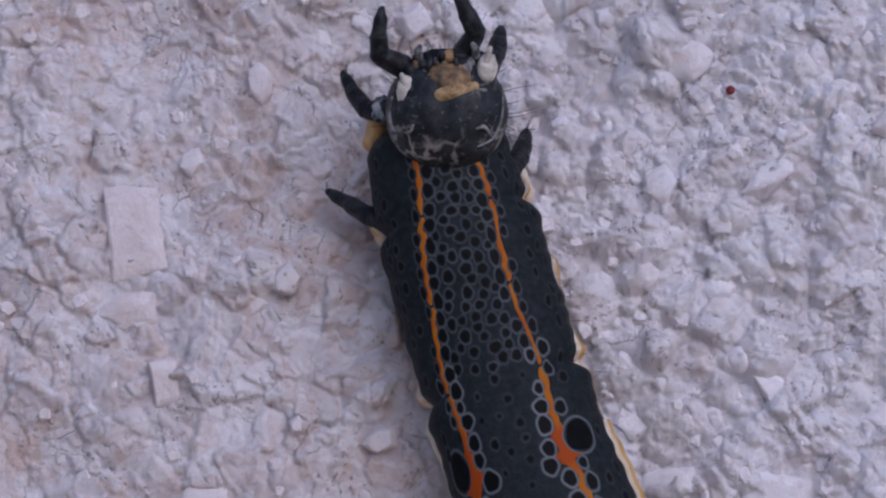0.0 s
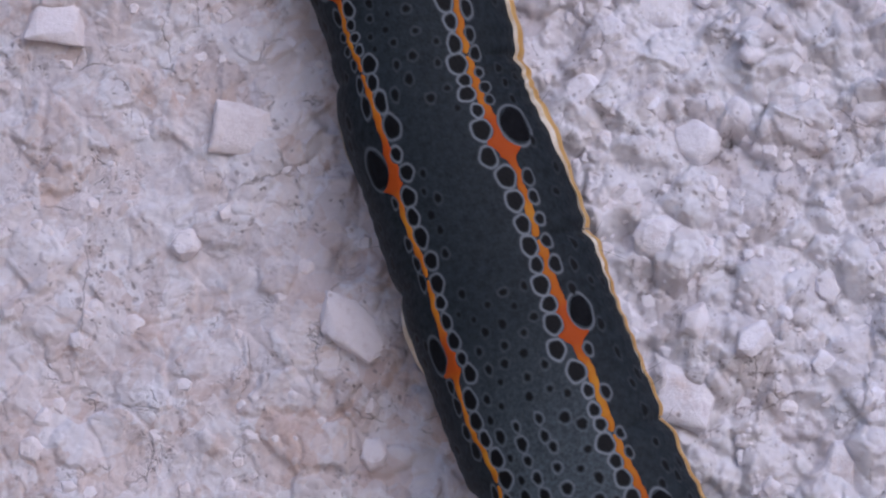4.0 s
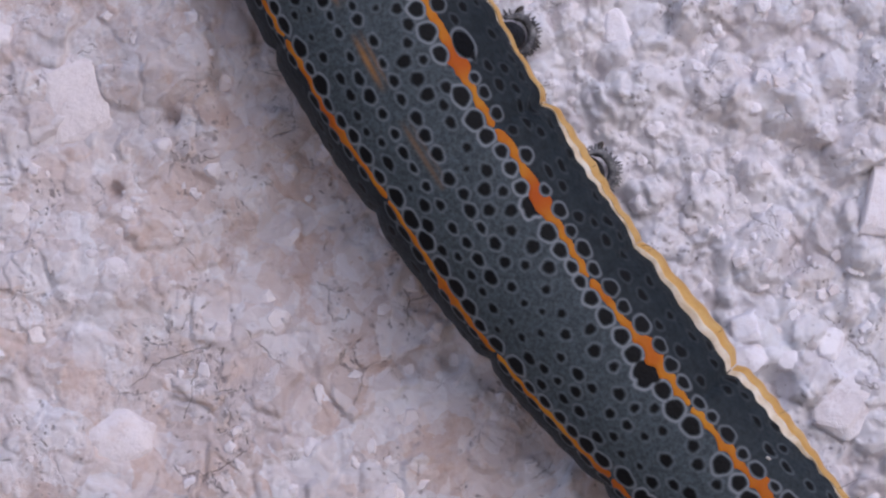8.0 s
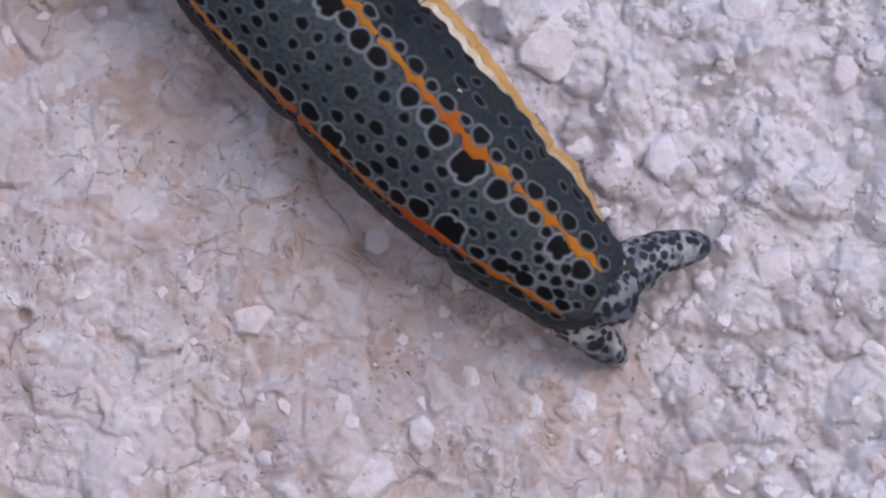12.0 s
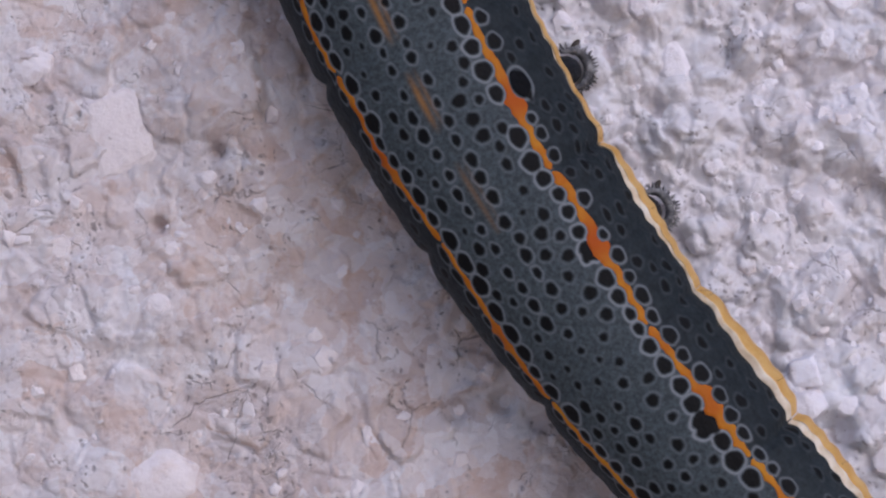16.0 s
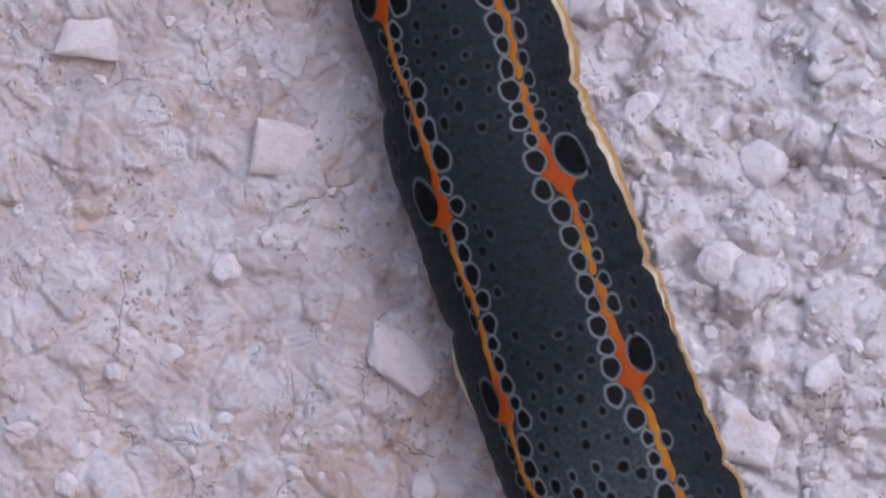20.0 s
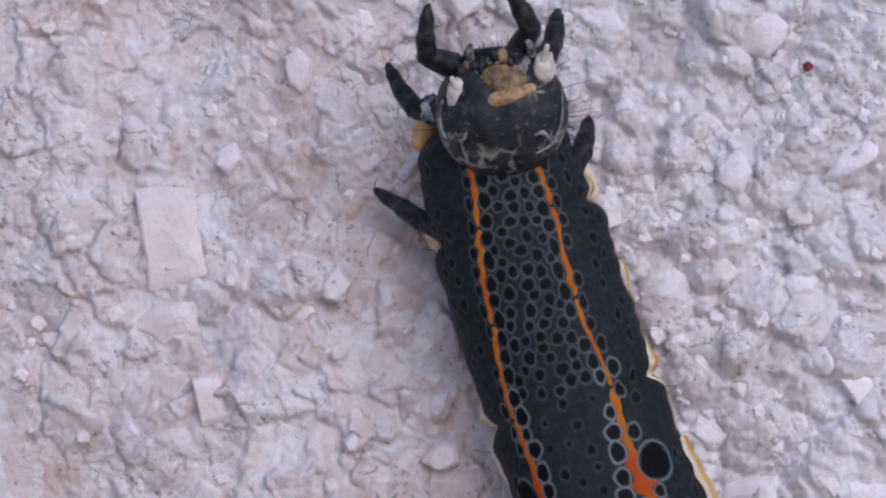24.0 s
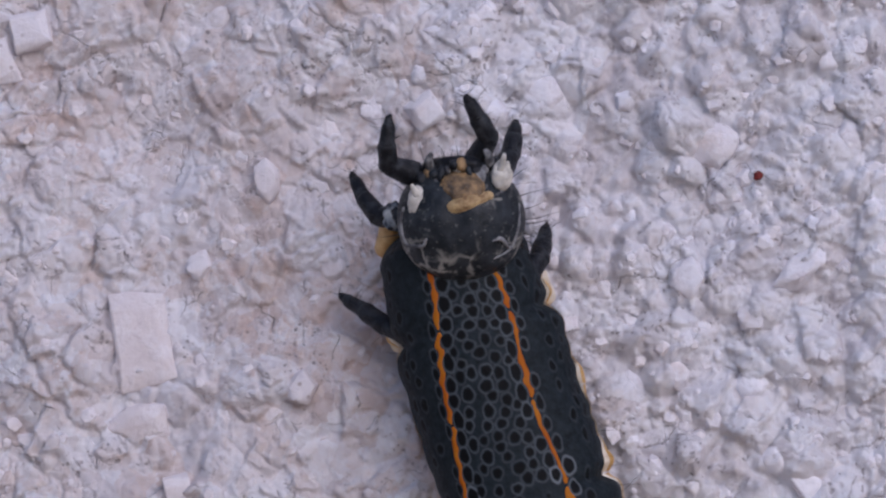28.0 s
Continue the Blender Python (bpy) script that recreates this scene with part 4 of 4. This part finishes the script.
head = blob("head", (-6.92, -3.15, 20.55), (1.66, 1.40, 1.66), HEAD, caterpillar, (0.05, -0.12, 1), "glossy black head capsule with pale marks", cuts=28, bulge=head_shape, rough=0.02)
marks = head.data.attributes.new("marks", "FLOAT", "POINT")
for v, place in zip(marks.data, [v.co / MM - Vector((-6.92, -3.15, 20.55)) for v in head.data.vertices]):
    rim = math.hypot(place.x, place.z)
    v.value = min(1.0, max(0.0, (rim - 0.75) / 0.5)) * (1.0 if place.z < 0.5 else 0.4)
blob("face_plate", (-6.74, -4.30, 21.32), (0.58, 0.16, 0.42), TAN, head, (0.15, 0.35, 1), "brownish tan face plate")
limb("face_band", [(-7.36, -4.16, 20.76), (-6.95, -4.34, 20.80), (-6.55, -4.36, 20.90), (-6.06, -4.18, 21.02)], (0.16, 0.22, 0.22, 0.16), BUFF, head, "pale ochre band across the face")
blob("lip", (-6.82, -3.95, 21.88), (0.66, 0.35, 0.26), LEG, head, (0.1, 0.3, 1), "dark bristly upper lip")
blob("lip_scale", (-6.85, -4.22, 21.80), (0.12, 0.06, 0.12), PALE, head)
for x, z, tip in ((-7.92, 21.03, (-8.02, -4.35, 21.42)), (-5.74, 21.55, (-5.62, -4.35, 22.05))):
    horn = blob("feeler_base", (x, -4.05, z), (0.27, 0.22, 0.40), PALE, head, (0.15, -0.1, 1), "cream feeler base")
    limb("feeler", [(x, -4.2, z + 0.15), tip], (0.10, 0.06), PALE, horn)
for x, side in ((-7.45, -1), (-6.15, 1)):
    limb("palp", [(x + 0.1 * side, -3.9, 21.85), (x + 0.12 * side, -4.15, 22.05), (x + 0.05 * side, -4.2, 22.2)], (0.14, 0.11, 0.07), FOOT, head, "short grey mouth palp")
    blob("cheek_scale", (x - 0.15 * side, -4.18, 21.55), (0.16, 0.07, 0.22), FOOT, head, (0.3 * side, 0.3, 1))
    blob("jaw", (x, -3.6, 21.78), (0.40, 0.45, 0.38), LEG, head, (0.2 * side, 0.2, 1), "dark jaw")


def on_head(angle, reach, out=0.02):
    """A place on the head capsule: angle in degrees round the face, reach as a share of its radius."""
    a = radians(angle)
    return (-6.92 + 1.66 * reach * math.cos(a), -3.15 - 1.40 * math.sqrt(1 - reach * reach) - out, 20.55 + 1.66 * reach * math.sin(a))


limb("suture", [on_head(28, 0.55), on_head(26, 0.72), on_head(30, 0.88), on_head(33, 0.95)], (0.03, 0.035, 0.03, 0.02), FOOT, head, "thin pale seam across the cheek", steps=4)
limb("cheek_band", [on_head(166, 0.86), on_head(182, 0.90), on_head(200, 0.90), on_head(214, 0.82)], (0.05, 0.075, 0.05, 0.03), FOOT, head, "thin grey white band on the cheek", steps=4)
limb("cheek_band", [on_head(10, 0.95), on_head(-12, 0.93), on_head(-34, 0.92), on_head(-52, 0.84)], (0.03, 0.04, 0.04, 0.02), FOOT, head, "thin grey white band on the cheek", steps=4)
limb("cheek_band", [on_head(-34, 0.90), on_head(-30, 0.74), on_head(-38, 0.66)], (0.05, 0.06, 0.03), FOOT, head, steps=4)
limb("cheek_band", [on_head(206, 0.86), on_head(216, 0.70), on_head(212, 0.58)], (0.05, 0.05, 0.03), FOOT, head, steps=4)
blob("cheek_fold", (-8.68, -2.75, 20.80), (0.30, 0.28, 0.38), BLOTCH, head, (0.1, 0, 1), "white fold with black blotches")

rng = random.Random(21)
for i in range(12):
    a = -1.0 + 2.0 * i / 11
    lobe = (LEG, TAN, HEAD, LEG, FOOT)[i % 5]
    blob("mouth_lobe", (-6.83 + 0.95 * a, -4.22 + 0.35 * a * a + rng.uniform(-0.1, 0.1), 21.80 - 0.20 * a * a + rng.uniform(-0.1, 0.1)), (rng.uniform(0.10, 0.19), 0.13, rng.uniform(0.12, 0.24)), lobe, head, (rng.uniform(-0.6, 0.6), 0.2, 1), cuts=8, rough=0.3)

# ---- legs of the chest ----
LEGS = (
    ((-8.01, -3.6, 21.78), (-8.62, -4.0, 22.00), (-8.60, -4.4, 22.55), (-8.47, -4.6, 23.25)),
    ((-6.49, -3.6, 21.90), (-6.00, -4.0, 22.52), (-6.25, -4.4, 23.08), (-6.50, -4.7, 23.62)),
    ((-8.35, -2.8, 20.75), (-9.10, -2.5, 20.85), (-9.52, -2.2, 21.45), (-9.82, -1.9, 22.12)),
    ((-5.85, -2.8, 21.70), (-5.58, -2.4, 22.25), (-5.48, -2.1, 22.76), (-5.41, -1.8, 23.19)),
    ((-8.55, -1.9, 17.75), (-9.15, -1.7, 18.05), (-9.81, -1.2, 18.54), (-10.46, -0.7, 19.03)),
    ((-5.35, -1.9, 19.10), (-5.05, -1.6, 19.55), (-4.92, -1.1, 20.05), (-4.85, -0.6, 20.51)),
)
for a, b, c, d in LEGS:
    leg = limb("leg", [a, b], (0.34, 0.26), LEG, caterpillar, "short jointed black leg")
    limb("thigh", [b, Vector(b).lerp(Vector(c), 0.9)], (0.28, 0.24), LEG, leg)
    limb("shin", [Vector(b).lerp(Vector(c), 0.95), Vector(c).lerp(Vector(d), 0.62)], (0.22, 0.17), LEG, leg)
    end = Vector(c).lerp(Vector(d), 0.60)
    limb("claw", [end, end.lerp(Vector(d), 0.6), Vector(d) + Vector((0.03, 0.12, 0))], (0.155, 0.11, 0.035), LEG, leg)
    limb("leg_joint", [Vector(b).lerp(Vector(a), 0.25), Vector(b).lerp(Vector(a), 0.12)], (0.27, 0.26), CREAM, leg, "pale joint ring")

# soft cream neck folds beside the legs
for p, q, r in (((-8.82, -2.0, 20.62), (-9.08, -1.8, 20.0), 0.33), ((-8.90, -1.4, 18.1), (-8.85, -1.4, 17.5), 0.30), ((-5.15, -1.5, 19.1), (-4.9, -1.4, 18.5), 0.30)):
    limb("neck_fold", [p, q], (r, r * 0.8), NECK if r > 0.305 else CREAM, caterpillar, "soft pale fold of skin")

# ---- gripping legs of the belly and the tail ----
for x, z in ((4.02, -6.12), (5.85, -9.48)):
    foot = limb("belly_leg", [(x - 1.1, -1.5, z - 0.35), (x - 0.45, -1.1, z - 0.12), (x - 0.05, -0.75, z)], (0.55, 0.46, 0.36), LEG, caterpillar, "dark belly leg with a hooked foot")
    ring = [(x + 0.42 * math.cos(a), -1.0 + 0.12 * math.cos(a), z + 0.46 * math.sin(a)) for a in (2.0, 1.4, 0.8, 0.2, -0.4, -1.0, -1.5)]
    limb("foot_ring", ring, (0.05, 0.09, 0.11, 0.11, 0.11, 0.09, 0.05), FOOT, foot, "grey fleshy rim of the foot")
    bm = bmesh.new()
    hook_rng = random.Random(int(z * 10))
    for i in range(60):
        a = 2.3 - 3.9 * i / 59 + hook_rng.uniform(-0.05, 0.05)
        turn = Vector((math.cos(a), 0.25, math.sin(a))).to_track_quat("Z", "Y").to_matrix().to_4x4()
        reach = hook_rng.uniform(0.50, 0.64)
        bmesh.ops.create_cone(bm, cap_ends=True, segments=5, radius1=0.04 * MM, radius2=0.012 * MM, depth=hook_rng.uniform(0.06, 0.17) * MM, matrix=Matrix.Translation(Vector((x + reach * math.cos(a), -0.72 - hook_rng.uniform(0, 0.25), z + reach * math.sin(a))) * MM) @ turn)
    me = bpy.data.meshes.new("foot_hooks")
    bm.to_mesh(me)
    bm.free()
    me.materials.append(FOOT)
    part("foot_hooks", me, foot, "fringe of fine dark hooks")
    limb("foot_claw", [(x + 0.05, -0.7, z + 0.45), (x + 0.12, -0.8, z + 0.6), (x + 0.2, -0.7, z + 0.7)], (0.10, 0.09, 0.05), HAIR, foot, "brown tip of the foot")
blob("tail_plate", (12.75, -1.85, -21.05), (0.80, 0.78, 0.72), PLATE, caterpillar, (0.72, 0.1, -0.70), "blotched grey tail plate", cuts=20)
limb("clasper", [(13.0, -1.5, -20.65), (13.6, -1.35, -20.35), (14.3, -1.0, -20.1), (14.9, -0.55, -20.0)], (0.74, 0.60, 0.48, 0.32), BLOTCH, caterpillar, "blotched pale tail clasper")
limb("clasper", [(11.9, -1.4, -21.45), (12.35, -1.2, -21.9), (12.7, -0.9, -22.25), (12.95, -0.5, -22.5)], (0.62, 0.52, 0.42, 0.28), BLOTCH, caterpillar, "blotched pale tail clasper")


def bristles():
    """Fine hairs on head, legs, flanks and tail, joined."""
    rng = random.Random(5)
    bm = bmesh.new()

    def hair(base, way, length, r=0.013):
        base, way = Vector(base), Vector(way).normalized()
        bend = Vector((rng.uniform(-1, 1), rng.uniform(-1, 0.2), rng.uniform(-1, 1))) * 0.25
        pts = [base + way * length * t + bend * length * t * t for t in (0, 0.35, 0.7, 1)]
        rings = []
        for i, p in enumerate(pts):
            u = way.orthogonal().normalized()
            v = way.cross(u)
            rings.append([bm.verts.new((p + (u * math.cos(a) + v * math.sin(a)) * r * (1 - 0.28 * i)) * MM) for a in (0, 2.1, 4.2)])
        for a, b in zip(rings, rings[1:]):
            for j in range(3):
                bm.faces.new((a[j], a[(j + 1) % 3], b[(j + 1) % 3], b[j]))

    for _ in range(26):
        a = rng.uniform(-0.5, 3.6)
        hair((-6.92 + 1.62 * math.cos(a), -3.2, 20.55 + 1.55 * math.sin(a)), (math.cos(a), rng.uniform(-0.6, 0.2), math.sin(a)), rng.uniform(0.4, 0.95), 0.016)
    for _ in range(40):
        hair((-6.85 + rng.uniform(-0.6, 0.6), -4.0, 21.95), (rng.uniform(-0.5, 0.5), -0.3, 1), rng.uniform(0.15, 0.4), 0.009)
    for a, b, c, d in LEGS:
        for _ in range(34):
            p = Vector(b).lerp(Vector(d), rng.random())
            hair(p, (rng.uniform(-1, 1), rng.uniform(-1, 0), rng.uniform(-0.2, 1)), rng.uniform(0.3, 0.6), 0.012)
    for _ in range(46):
        s, sign = rng.uniform(0.5, LENGTH - 0.6), rng.choice((-1, 1, 1))
        p, q = skin(s, sign * 92) / MM, skin(s, sign * 92, 0.5) / MM
        hair(p, Vector(q) - Vector(p) + Vector((0, 0, rng.uniform(-0.3, 0.3))), rng.uniform(0.3, 0.75), 0.008)
    for _ in range(14):
        hair((13.3 + rng.uniform(-0.7, 0.5), -1.5, -21.3 + rng.uniform(-0.5, 0.5)), (0.8, rng.uniform(-0.4, 0.1), -0.6), rng.uniform(0.3, 0.6), 0.008)
    me = bpy.data.meshes.new("bristles")
    bm.to_mesh(me)
    bm.free()
    me.materials.append(HAIR)
    tagged(part("bristles", me, caterpillar), "sparse fine dark bristles", kind="stuff")


bristles()

# ---- small marks on the wall ----
def speck(name, x, z, size, material, label, category):
    out = float(relief(np.array([x]), np.array([z]))[0])
    bm = bmesh.new()
    bmesh.ops.create_icosphere(bm, subdivisions=2, radius=1.0)
    rng = random.Random(int(x * 100))
    for v in bm.verts:
        v.co = (v.co * rng.uniform(0.8, 1.15)) * size * MM
        v.co.y *= 0.55
    me = bpy.data.meshes.new(name)
    bm.to_mesh(me)
    bm.free()
    me.materials.append(material)
    ob = new(name, me)
    ob.location = Vector((x, -out, z)) * MM
    return tagged(ob, label, category)


RED = mottled("dark_red", (0.10, 0.008, 0.006), (0.22, 0.02, 0.015), 4000)
speck("red_speck", 0.80, 21.45, 0.13, RED, "tiny dark red speck stuck on the stucco", "speck")
limb("dust_grain", [(9.60, -3.42, -16.50), (9.66, -3.44, -16.54)], (0.04, 0.03), PALE, caterpillar, "white dust grain on the flank")


def fibres():
    """Wispy dry fibres caught on the coat beside the tail."""
    rng = random.Random(31)
    verts, faces = [], []
    for _ in range(26):
        x, z = rng.uniform(2.6, 6.6), rng.uniform(-20.4, -18.2)
        turn, bend = rng.gauss(0.1, 0.7), rng.uniform(-2.2, 2.2)
        length, r = rng.uniform(0.7, 2.0), rng.uniform(0.012, 0.024)
        n = 14
        pts = []
        for _k in range(n):
            pts.append((x, z))
            x, z = x + length / n * math.cos(turn), z + length / n * math.sin(turn)
            turn += bend / n + rng.gauss(0, 0.06)
        out = relief(np.array([p[0] for p in pts]), np.array([p[1] for p in pts]))
        out = np.convolve(np.pad(out, 2, "edge"), np.ones(5) / 5, "valid") + rng.uniform(0.02, 0.12)
        start = len(verts)
        for k, (a, b) in enumerate(pts):
            for q in range(4):
                w = q * math.pi / 2
                verts.append(((a + r * math.sin(w) * 0.8) * MM, (-out[k] + r * math.cos(w)) * MM, (b + r * math.sin(w) * 0.8) * MM))
        faces += [(start + k * 4 + q, start + k * 4 + (q + 1) % 4, start + k * 4 + 4 + (q + 1) % 4, start + k * 4 + 4 + q) for k in range(n - 1) for q in range(4)]
    fibre = mottled("dry_fibre", (0.62, 0.50, 0.41), (0.76, 0.66, 0.58), 2500)
    tagged(new("dry_fibres", mesh_of("dry_fibres", verts, faces, fibre)), "wispy tan dry fibres stuck on the stucco", "fibre", kind="stuff")


fibres()
